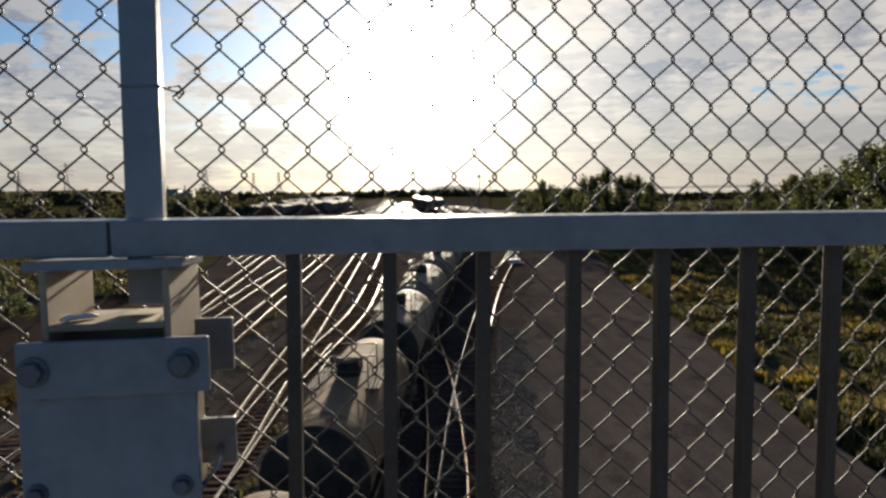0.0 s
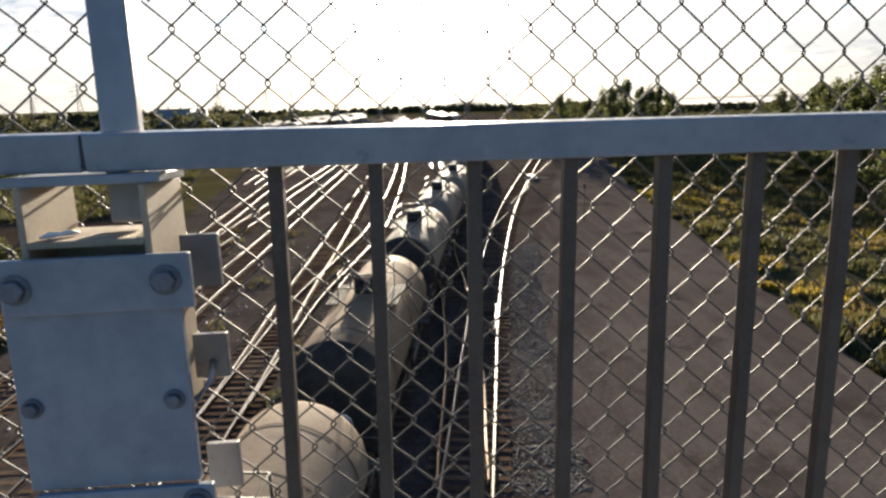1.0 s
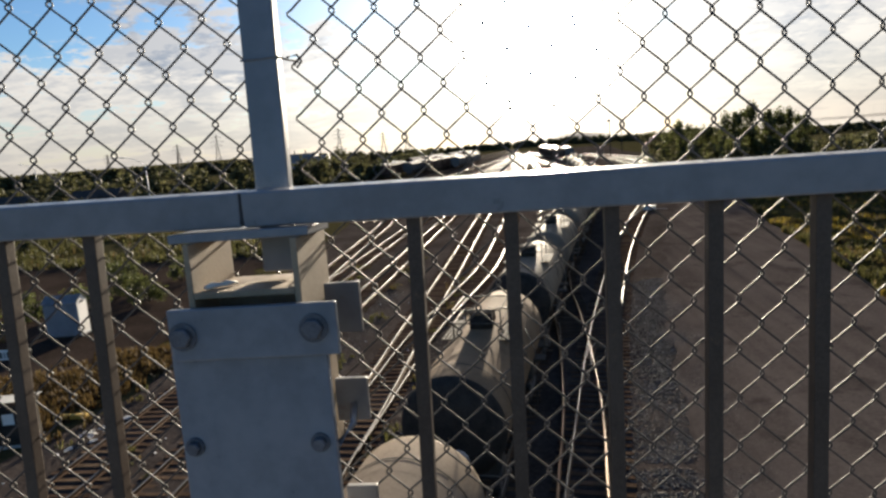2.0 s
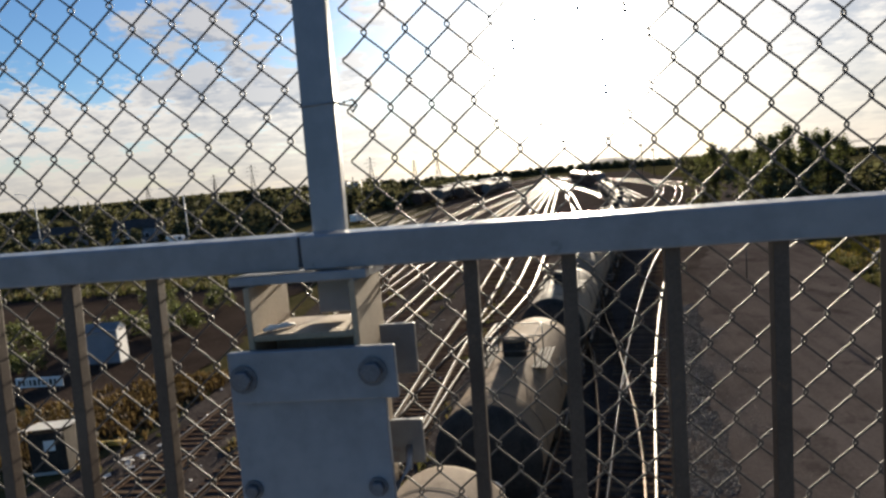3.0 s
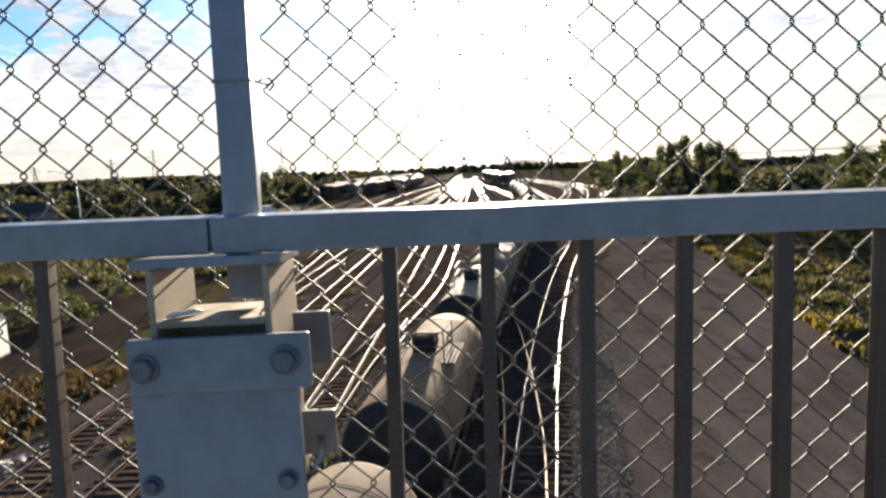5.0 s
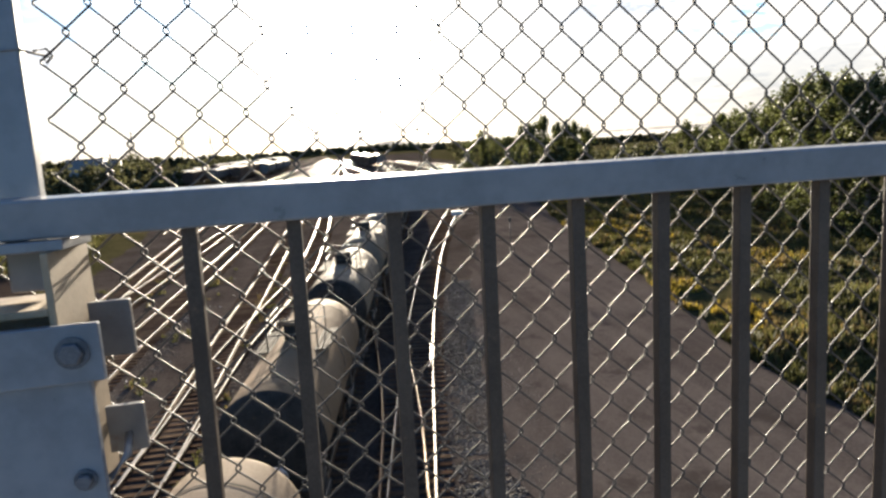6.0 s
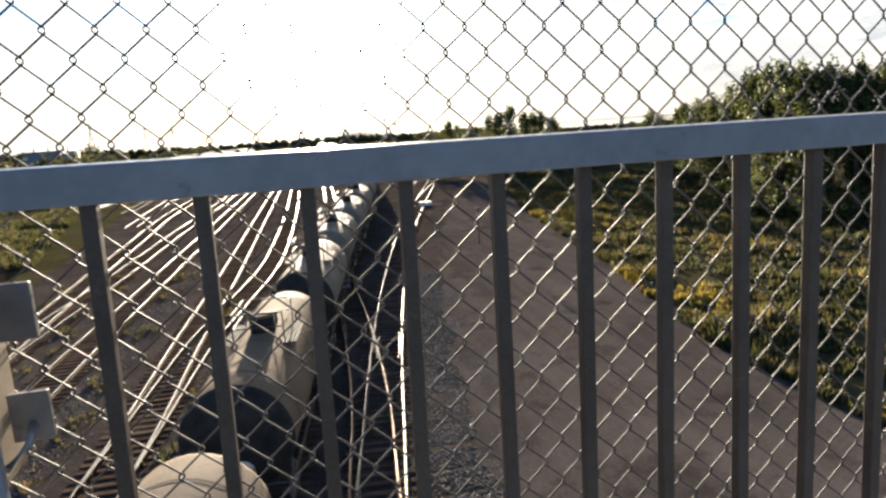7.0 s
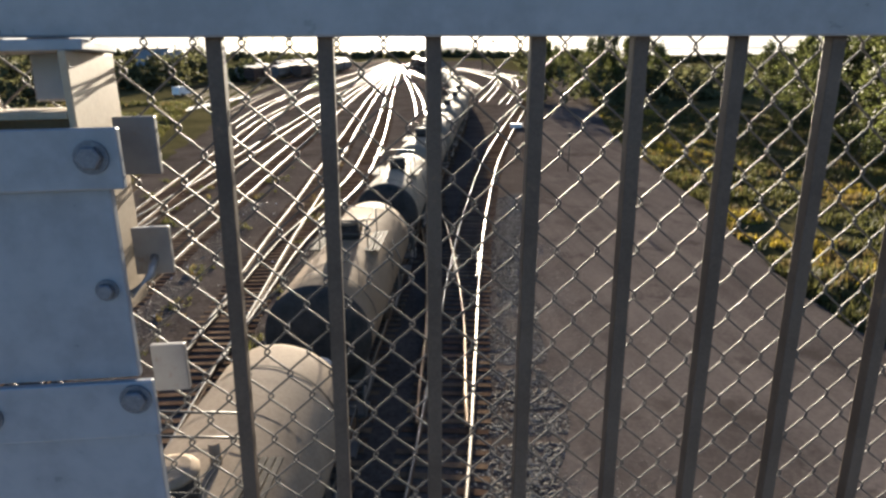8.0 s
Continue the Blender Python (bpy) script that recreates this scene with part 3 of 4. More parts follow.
    tube(wheel, [(0.7 + 0.26 * math.cos(a * 0.524), h + 0.36, 3.35 + 0.26 * math.sin(a * 0.524)) for a in range(13)], 0.022, 6)
    for a in range(3):
        dx, dz = 0.25 * math.cos(a * 1.047), 0.25 * math.sin(a * 1.047)
        tube(wheel, [(0.7 - dx, h + 0.36, 3.35 - dz), (0.7 + dx, h + 0.36, 3.35 + dz)], 0.016, 5)
    tube(wheel, [(0.7, h + 0.37, 3.35), (0.7, h + 0.42, 3.35)], 0.20, 12)
    part("brake_wheel", wheel, GALV, brake, "pale grey brake wheel")
    return car


def put_train():
    line = curve(TRACK_T, 0.5)
    ys = 12.9                      # far end of the nearest tank
    spots = [(ys - 10.9, ys)]
    for k in range(13):
        spots.append((spots[-1][1] + 2.3, spots[-1][1] + 2.3 + (10.9 if k == 0 else 9.6)))
    paint_of = lambda k: (TANK_GREY, TANK)[k] if k < 2 else TANK_PALE
    at = lambda y: min(line, key=lambda p: abs(p.y - y))
    for k, (y0, y1) in enumerate(spots):
        a, b = at(y0), at(y1)
        turn = math.degrees(math.atan2(b.y - a.y, b.x - a.x)) - 90
        hatch = 0.0
        mid = Vector(((a.x + b.x) / 2, (y0 + y1) / 2, 0))
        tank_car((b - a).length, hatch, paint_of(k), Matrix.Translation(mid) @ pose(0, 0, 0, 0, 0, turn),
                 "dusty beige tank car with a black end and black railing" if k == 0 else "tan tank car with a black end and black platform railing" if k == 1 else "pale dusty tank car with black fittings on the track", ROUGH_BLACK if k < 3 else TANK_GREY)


put_train()


# ---------- distant freight cars ----------
def freight_car(kind):
    car = empty("freight_car", Matrix.Identity(4), {"hopper": "dark grey covered hopper car standing in the far yard", "box": "brown boxcar standing in the far yard"}[kind], "freight car", "freight cars of the far yard")
    paint = CAR_GREY if kind == "hopper" else CAR_BROWN
    bm = bmesh.new()
    if kind == "hopper":
        sec = [(-1.5, 1.7), (-1.55, 3.8), (-1.0, 4.3), (1.0, 4.3), (1.55, 3.8), (1.5, 1.7), (0.5, 0.8), (-0.5, 0.8)]
    else:
        sec = [(-1.5, 1.1), (-1.5, 4.1), (0, 4.4), (1.5, 4.1), (1.5, 1.1)]
    ends = [[bm.verts.new((x, y, z)) for x, z in sec] for y in (-7.4, 7.4)]
    for k in range(len(sec)):
        j = (k + 1) % len(sec)
        bm.faces.new((ends[0][k], ends[0][j], ends[1][j], ends[1][k]))
    bm.faces.new(ends[0][::-1])
    bm.faces.new(ends[1])
    part("body", bm, paint, car)
    bm = bmesh.new()
    for k in range(9):
        for s in (-1, 1):
            box(bm, s * 1.58 - 0.05, s * 1.58 + 0.05, -7.2 + 1.8 * k - 0.06, -7.2 + 1.8 * k + 0.06, 1.5, 3.8)
    part("side_ribs", bm, paint, car)["kind"] = "stuff"
    part("roof_walk", box_bm(-0.4, 0.4, -7.2, 7.2, 4.42, 4.47), GALV, car)
    for s in (-1, 1):
        truck = part("truck", box_bm(-1.1, 1.1, s * 5.6 - 1.2, s * 5.6 + 1.2, 0.4, 0.75, 0.05), BLACK, car)
        for dy in (-0.88, 0.88):
            for x in (-0.76, 0.76):
                same("wheel", WHEEL, truck, pose(x, s * 5.6 + dy, 0.46))
    return car


def put_freight():
    base = {"hopper": freight_car("hopper"), "box": freight_car("box")}
    used, pick = set(), random.Random(6)
    rows = [(TRACK_H, 235, 330, "hopper"), (FAR_LEFT[0], 215, 330, "box"), (FAR_LEFT[1], 205, 340, "hopper"), (FAR_LEFT[2], 200, 340, "box"), (FAR_LEFT[3], 205, 340, "hopper"), (FAR_LEFT[4], 215, 330, "box"),
            (FAR_RIGHT[0], 240, 330, "box"), (FAR_RIGHT[1], 225, 330, "hopper")]
    for pts, y0, y1, kind in rows:
        line = curve(pts, 2.0)
        for p, d in along(line, 17.2):
            if not y0 <= p.y <= y1 or pick.random() < 0.42:
                continue
            m = pose(p.x, p.y, 0, 0, 0, math.degrees(math.atan2(d.y, d.x)) - 90)
            if kind not in used:
                used.add(kind)
                base[kind].matrix_world = m
            else:
                copy_thing(base[kind], m)


put_freight()

# ---------- bridge railing and fence ----------
LEAN = Matrix.Translation((0, 0, ZR)) @ pose(0, 0, 0, -2.6, 0.5, 0)     # the railing leans outwards a little


def make_railing():
    railing = empty("bridge_railing", LEAN, "steel railing with grey rails and dark brown square pickets on the footbridge", "railing")
    part("top_rail", box_bm(-2.4, -0.0945, -0.025, 0.025, -0.044, 0.0, 0.003), GREY_PAINT, railing, "grey rectangular top rail").matrix_local = pose(0, 0, 0, 3.6, 0, 0)
    part("top_rail", box_bm(-0.0915, 2.6, -0.025, 0.025, -0.044, 0.0, 0.003), GREY_PAINT, railing, "grey rectangular top rail").matrix_local = pose(0, 0, 0, 3.6, 0, 0)
    part("joint_sleeve", box_bm(-0.16, -0.02, -0.022, 0.022, -0.041, -0.003), SEAM, railing, "dark gap at the rail joint")
    part("bottom_rail", box_bm(-2.4, 2.6, -0.02, 0.02, -0.99, -0.95, 0.004), GREY_PAINT, railing)
    # pickets are darker and browner than the grey rails
    me = mesh_of("picket", box_bm(-0.0088, 0.0088, -0.0088, 0.0088, -0.955, -0.04, 0.0012), PICKET_BROWN)
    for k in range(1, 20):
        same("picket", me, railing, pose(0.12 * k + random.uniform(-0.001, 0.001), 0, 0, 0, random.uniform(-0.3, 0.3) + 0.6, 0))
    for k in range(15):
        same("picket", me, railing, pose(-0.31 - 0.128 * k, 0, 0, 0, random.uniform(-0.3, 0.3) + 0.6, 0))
    return railing


make_railing()


def mesh_panel(fence, origin, across, upward, columns, rows, lift):
    """One panel of chain-link: each wire zigzags between two columns of knots and hooks into its neighbours."""
    r, yy, hooks = 0.00152, 0.09, 0.0031
    for i in columns:
        pts = []
        for n in rows:
            odd = (i + n) % 2
            turn = 1 if odd else -1
            x = origin[0] + (i + odd) * across[0] / 2 + n * upward[0] / 2 + turn * hooks
            z = origin[1] + (i + odd) * across[1] / 2 + n * upward[1] / 2
            y = yy + 0.0021 * turn
            z += 0.004 * noise.noise((x * 1.3, z * 1.3, 3.0)) + lift(x, z)
            pts += [(x - turn * 0.0042, y - 0.0004 * turn, z - 0.0056), (x, y, z - 0.0018), (x, y, z + 0.0018), (x - turn * 0.0042, y - 0.0030 * turn, z + 0.0056)]
        part("wire", tube_bm(pts, r, 6, caps=False), WIRE, fence)


def make_mesh():
    fence = empty("chain_link_fence", LEAN, "galvanised chain-link mesh fixed behind the bridge railing", "fence")
    near_post = lambda x, z: lerp(((0.0, 0.012), (0.36, 0.0055), (0.8, 0.002), (1.1, 0.005)), x) + 0.016 * max(0.0, z - 0.1) * max(0.0, 1 - abs(x) / 0.3)
    mesh_panel(fence, (0.362, 0.081), (0.058, 0.0), (0.0, 0.0684), range(-14, 56), range(-28, 28), near_post)
    mesh_panel(fence, (-0.2330, 0.2391), (0.0631, -0.0012), (-0.0019, 0.0719), range(-42, 4), range(-30, 20), lambda x, z: 0.0)
    return fence


make_mesh()


def make_post():
    post = empty("fence_post", LEAN, "square grey steel fence post behind the rail joint", "fence post")
    part("tube", box_bm(-0.0985, -0.0515, 0.042, 0.062, -0.112, 1.35, 0.003), GREY_PAINT, post)
    part("wire_band", tube_bm([(-0.1000, 0.0408, 0.168), (-0.0505, 0.0404, 0.170)], 0.0014, 6), GREY_PAINT, post, "painted-over wire band")
    bm = bmesh.new()
    tube(bm, [(-0.0505, 0.0400, 0.170), (-0.0495, 0.06, 0.170), (-0.043, 0.09, 0.171), (-0.035, 0.094, 0.168)], 0.0016, 6)
    tube(bm, [(-0.047, 0.07, 0.173), (-0.040, 0.09, 0.179), (-0.033, 0.088, 0.170), (-0.039, 0.084, 0.161), (-0.044, 0.09, 0.168), (-0.030, 0.092, 0.180)], 0.0016, 6)
    part("tie_wire", bm, WIRE, post, "twisted tie wire holding the mesh")
    return post


make_post()


def make_stanchion():
    """The bridge's stanchion: a wide bolted plate with a cradle above it that carries the rail."""
    st = empty("bridge_stanchion", LEAN @ pose(0.002, 0, -0.002, 0, -0.8, 0), "grey painted steel stanchion with bolted plates under the rail joint", "stanchion")
    part("front_plate", box_bm(-0.191, 0.007, -0.058, -0.046, -0.415, -0.135, 0.002), GREY_PAINT, st, "wide grey front plate")
    part("splice_plate", box_bm(-0.183, 0.026, -0.068, -0.058, -0.197, -0.133, 0.002), GREY_PAINT, st, "bolted upper splice plate")
    part("splice_plate", box_bm(-0.182, 0.024, -0.068, -0.058, -0.485, -0.416, 0.002), GREY_PAINT, st, "bolted lower splice plate")
    part("lower_plate", box_bm(-0.190, 0.017, -0.060, -0.046, -1.16, -0.487, 0.002), GREY_PAINT, st)
    for x, z, y, r in ((-0.166, -0.166, -0.068, 0.013), (-0.002, -0.163, -0.068, 0.013), (-0.174, -0.310, -0.058, 0.009), (-0.012, -0.309, -0.058, 0.009), (-0.160, -0.45, -0.068, 0.013), (0.004, -0.437, -0.068, 0.013)):
        part("bolt", hexbolt(x, y, z, r, 0.008), BOLT, st, "dark weathered hex bolt")
    # cradle behind the plate: two cheeks, a shelf and a seat under the rail
    part("cheek", box_bm(-0.166, -0.158, -0.046, 0.075, -0.36, -0.0565, 0.0015), TAN_PAINT, st, "sunlit weathered cheek plate")
    part("cheek", box_bm(-0.029, -0.021, -0.046, 0.075, -0.36, -0.0565, 0.0015), TAN_PAINT, st, "sunlit weathered cheek plate")
    part("shelf", box_bm(-0.158, -0.029, -0.046, 0.075, -0.125, -0.117, 0.001), TAN_PAINT, st, "weathered shelf plate")
    part("web", box_bm(-0.158, -0.029, 0.018, 0.026, -0.36, -0.125, 0.001), TAN_PAINT, st)
    part("seat_plate", box_bm(-0.192, -0.010, -0.031, 0.06, -0.0560, -0.0445, 0.0015), GREY_PAINT, st, "seat plate under the rail")
    # clip plates standing out at the side
    for z0, z1, x1, y in ((-0.196, -0.128, 0.030, 0.034), (-0.322, -0.262, 0.027, 0.04), (-0.485, -0.42, 0.026, 0.045)):
        ear = part("clip_plate", box_bm(-0.018, x1, y, y + 0.010, z0, z1, 0.0015), CLIP, st, "small weathered grey clip plate, its shade painted in")
    part("through_bolt", tube_bm([(0.006, 0.04, -0.30), (0.013, 0.004, -0.312), (0.0, -0.03, -0.325)], 0.005, 8), GREY_PAINT, st)
    part("dried_leaves", tube_bm([(-0.153, -0.028, -0.1145), (-0.146, -0.020, -0.1125), (-0.139, -0.012, -0.1135), (-0.131, -0.006, -0.1125), (-0.122, 0.002, -0.1140)], 0.004, 6, taper=[0.0022, 0.0045, 0.0030, 0.0042, 0.0018]), WHITE, st, "pale litter on the shelf")
    return st


make_stanchion()

# deck under the camera, open below the railing
tagged(new("bridge_deck", mesh_of("bridge_deck", box_bm(-8, 9, -2.6, 0.0, ZR - 1.42, ZR - 1.14, 0.01), CONCRETE)), "concrete walkway slab of the footbridge", "bridge deck", kind="structure")
tagged(new("bridge_girder", mesh_of("bridge_girder", box_bm(-9, 10, -2.5, -0.1, ZR - 2.3, ZR - 1.42, 0.01), GREY_PAINT)), "grey steel girder under the walkway", "girder", kind="structure")


# ---------- plants ----------
def leaf_cloud(bm, centre, radii, count, size, rng, mat=0):
    """Small leaf quads scattered in an uneven ellipsoid, thicker at its skin."""
    c = Vector(centre)
    for _ in range(count):
        d = Vector((rng.gauss(0, 1), rng.gauss(0, 1), rng.gauss(0, 1))).normalized()
        lump = 0.75 + 0.5 * noise.noise(d * 2.2 + c)
        k = rng.random() ** 0.45 * lump
        p = c + Vector((d.x * radii[0], d.y * radii[1], d.z * radii[2])) * k
        u = Vector((rng.gauss(0, 1), rng.gauss(0, 1), rng.gauss(0, 0.6))).normalized()
        v = u.orthogonal().normalized()
        v = (v * math.cos(1.0) + u.cross(v) * math.sin(rng.random() * 6.28)).normalized()
        s = size * rng.uniform(0.6, 1.3)
        f = bm.faces.new([bm.verts.new(p + q) for q in (u * s, v * s * 0.55, -u * s, -v * s * 0.55)])
        f.material_index = mat


def tree(height, spread, seed, leaves=4200, size=0.17, label="leafy green poplar standing in the grass beside the road"):
    rng = random.Random(seed)
    t = empty("tree", Matrix.Identity(4), label, "tree", "trees beside the road")
    bm = bmesh.new()
    top = Vector((rng.uniform(-0.4, 0.4), rng.uniform(-0.4, 0.4), height * 0.9))
    spine = [top * s + Vector((0.15 * math.sin(5 * s + seed), 0.15 * math.cos(4 * s), 0)) for s in (0, 0.1, 0.25, 0.45, 0.65, 0.85, 1)]
    base = height * 0.018
    tube(bm, spine, base, 8, taper=[base * 1.4, base, base * 0.85, base * 0.65, base * 0.45, base * 0.25, base * 0.08])
    tips = []
    for k in range(13):
        s = rng.uniform(0.14, 0.9)
        p = top * s
        a = k * 2.4 + rng.uniform(-0.4, 0.4)
        reach = spread * (1.05 - 0.62 * s) * rng.uniform(0.6, 1.1)
        q = p + Vector((math.cos(a) * reach, math.sin(a) * reach, reach * rng.uniform(0.35, 0.9)))
        tube(bm, [p, (p + q) / 2 + Vector((0, 0, -0.1 * reach)), q], 0.05, 5, taper=[base * 0.4, base * 0.25, base * 0.08])
        tips.append((q, reach))
    part("trunk", bm, BARK, t)
    bm = bmesh.new()
    each = leaves // 26
    for q, reach in tips:
        rr = spread * rng.uniform(0.26, 0.42)
        leaf_cloud(bm, q, (rr, rr, rr * 1.15), each, size, rng)
        leaf_cloud(bm, q * 0.75 + Vector((0, 0, q.z * 0.22)), (rr * 0.9, rr * 0.9, rr), each // 2, size, rng)
    for k in range(7):
        s = 0.25 + 0.12 * k
        leaf_cloud(bm, top * s + Vector((rng.uniform(-.4, .4), rng.uniform(-.4, .4), 0)), (spread * 0.45 * (1.15 - s * 0.7),) * 2 + (height * 0.13,), each * 3 // 2, size, rng)
    leaf_cloud(bm, top, (spread * 0.15, spread * 0.15, height * 0.12), each, size, rng)
    for k in range(3):
        a = 2.1 * k + seed
        leaf_cloud(bm, top * rng.uniform(0.84, 0.96) + Vector((math.cos(a), math.sin(a), 0)) * spread * 0.42, (spread * 0.13, spread * 0.13, height * 0.10), each // 2, size, rng)
    part("crown", bm, LEAF, t)
    return t


def put_trees():
    kinds = [tree(14.0, 3.4, 3), tree(13.2, 3.0, 8), tree(14.6, 3.1, 21), tree(11.0, 3.6, 5)]
    spots = [(51.0, 64.5, 0, 1.06), (49.2, 60.6, 2, 1.0), (47.8, 57.0, 0, 1.08), (46.6, 53.0, 1, 1.14), (45.4, 49.2, 2, 0.98), (45.0, 46.4, 0, 1.02), (45.8, 43.4, 1, 1.05), (46.6, 40.4, 0, 0.98),
             (48.5, 37.6, 1, 1.05), (50.5, 55.5, 2, 1.02), (52.0, 50.0, 0, 1.04), (51.0, 46.0, 1, 1.08), (50.0, 42.0, 2, 0.97), (54.5, 60.5, 2, 1.0), (55.5, 68.0, 0, 0.98), (56.0, 53.0, 1, 1.08), (57.0, 46.0, 0, 1.02),
             (53.0, 40.0, 2, 1.0), (54.0, 36.0, 1, 1.05), (53.6, 79.0, 3, 1.06), (52.6, 73.6, 3, 1.05), (52.0, 69.0, 3, 1.12), (57.2, 80.0, 3, 1.08), (60.5, 90.0, 3, 1.04), (60.0, 99.0, 3, 0.98), (64.0, 96.0, 3, 1.0),
             (36.4, 124.0, 3, 0.92), (39.6, 121.0, 3, 1.12), (43.0, 121.0, 3, 1.24), (46.6, 122.5, 3, 1.12), (50.0, 123.0, 3, 1.10), (52.8, 126.0, 3, 1.0), (31.5, 126.0, 3, 1.04)]
    first = set()
    rng = random.Random(4)
    for x, y, k, s in spots:
        m = pose(x, y, GROUND_Z, 0, 0, rng.uniform(0, 360)) @ Matrix.Scale(s, 4)
        if k not in first:
            first.add(k)
            kinds[k].matrix_world = m
        else:
            c = copy_thing(kinds[k], Matrix.Identity(4))
            c.matrix_basis = m
    # shrubs at the foot of the trees and on both verges
    bush = []
    for seed in (1, 2, 3):
        r2 = random.Random(seed)
        b = empty("shrub", Matrix.Identity(4), "dense green roadside shrub with yellowing leaves", "shrub", "shrubs on the verge")
        bm = bmesh.new()
        for k in range(7):
            tube(bm, [(0, 0, 0), (r2.uniform(-.7, .7), r2.uniform(-.7, .7), r2.uniform(0.8, 1.6))], 0.03, 5, taper=[0.035, 0.012])
        part("stems", bm, BARK, b)
        bm = bmesh.new()
        for k in range(7):
            leaf_cloud(bm, (r2.uniform(-.9, .9), r2.uniform(-.9, .9), r2.uniform(0.5, 1.5)), (0.75, 0.75, 0.7), 190, 0.10, r2)
        part("foliage", bm, LEAF, b)
        bush.append(b)
    spots = [(44.0, 50.4, 1.3), (44.6, 47.6, 1.4), (44.8, 44.6, 1.5), (45.2, 41.8, 1.4), (46.6, 38.8, 1.6), (45.6, 53.6, 1.6), (47.0, 57.2, 1.7), (48.6, 61.2, 1.7), (50.2, 65.4, 1.7), (51.0, 70.0, 1.6), (51.4, 75.0, 1.6), (53.0, 81.0, 1.7),
             (48.6, 35.6, 2.0), (43.2, 52.2, 0.9), (36.5, 72.0, 0.6), (-29.5, 47.0, 1.2), (-33.0, 44.5, 1.3), (-36.5, 43.0, 1.2), (-40.0, 41.0, 1.4), (-35.0, 36.5, 0.9), (-38.0, 37.0, 1.1), (-41.5, 36.0, 1.3), (-44.0, 38.0, 1.4), (-33.5, 50.5, 1.0), (-31.0, 55.0, 1.2), (-37.0, 55.0, 1.3)]
    for k, (x, y, s) in enumerate(spots):
        m = pose(x, y, GROUND_Z, 0, 0, 57 * k) @ Matrix.Scale(s, 4)
        if k < 3:
            bush[k].matrix_world = m
        else:
            c = copy_thing(bush[k % 3], Matrix.Identity(4))
            c.matrix_basis = m


put_trees()


def tree_belt(name, rows, label, seed, size):
    """Far woodland: trees as clusters of leaves along a line of (x, y, height)."""
    rng = random.Random(seed)
    bm = bmesh.new()
    for (xa, ya, ha), (xb, yb, hb) in zip(rows, rows[1:]):
        n = int(math.hypot(xb - xa, yb - ya) / 2.6) + 1
        for k in range(n):
            s = k / n
            x, y = xa + (xb - xa) * s + rng.uniform(-4, 4), ya + (yb - ya) * s + rng.uniform(-9, 9)
            h = (ha + (hb - ha) * s) * rng.uniform(0.68, 1.08)
            rad, base = h * rng.uniform(0.28, 0.45), -fall(x, y)
            leaf_cloud(bm, (x, y, base + h * 0.62), (rad, rad, h * 0.44), 80, size * 1.15, rng)
            leaf_cloud(bm, (x + rng.uniform(-3, 3), y - 3, base + h * 0.22), (rad * 1.4, rad, h * 0.32), 60, size * 1.25, rng)
    return tagged(new(name, mesh_of(name, bm, LEAF_FAR)), label, "woodland", kind="stuff")


tree_belt("far_woods", [(-210, 150, 10.6), (-150, 165, 10.4), (-118, 170, 11.2), (-98, 172, 10.4), (-75, 175, 9.2), (-62, 190, 9.4), (-66, 250, 8.2), (-80, 330, 6.2)], "dark belt of low trees beyond the yard", 11, 0.75)
tree_belt("far_woods", [(-600, 480, 11), (-300, 470, 10), (-150, 470, 8.6), (-60, 520, 5.6), (40, 560, 5.4), (90, 480, 4.2)], "dark belt of trees on the horizon", 12, 1.6)
tree_belt("far_woods", [(30, 122, 8.2), (37, 122, 8.6), (44, 124, 9.6), (51, 126, 8.6), (55, 128, 6.6), (62, 134, 6.4), (75, 150, 6.4), (100, 165, 6.4), (150, 175, 9), (230, 190, 13)], "dark belt of bushes and trees behind the verge", 13, 0.5)
tree_belt("far_woods", [(34, 116, 4.2), (50, 118, 4.2), (68, 134, 3.6), (90, 150, 4), (140, 160, 7)], "low dark bushes behind the verge", 15, 0.45)
tree_belt("far_woods", [(58, 150, 6), (66, 180, 7), (64, 230, 7.4), (58, 280, 7.6)], "dark thicket beside the far curve", 16, 0.6)
tree_belt("far_woods", [(-190, 134, 5.5), (-130, 137, 5), (-98, 144, 5), (-88, 150, 5.5), (-64, 158, 6)], "low dark thicket beyond the dirt lot", 17, 0.5)
tree_belt("far_woods", [(-120, 118, 3.0), (-98, 122, 3.2), (-90, 119, 2.6), (-76, 124, 2.4), (-66, 134, 2.6)], "low scrub in front of the parked vans", 23, 0.4)
tree_belt("far_woods", [(-48, 205, 6), (-50, 260, 6.4), (-56, 340, 5.6), (-50, 450, 5.4)], "dark trees along the yard", 18, 0.8)
tree_belt("far_woods", [(-150, 95, 4), (-110, 92, 4), (-80, 88, 3.5), (-62, 80, 3)], "low scrub beyond the dirt lot", 19, 0.35)
tree_belt("far_woods", [(60, 220, 7.6), (70, 300, 6), (85, 420, 5), (160, 520, 7), (400, 600, 7.5)], "dark trees along the far curve of the yard", 14, 1.1)


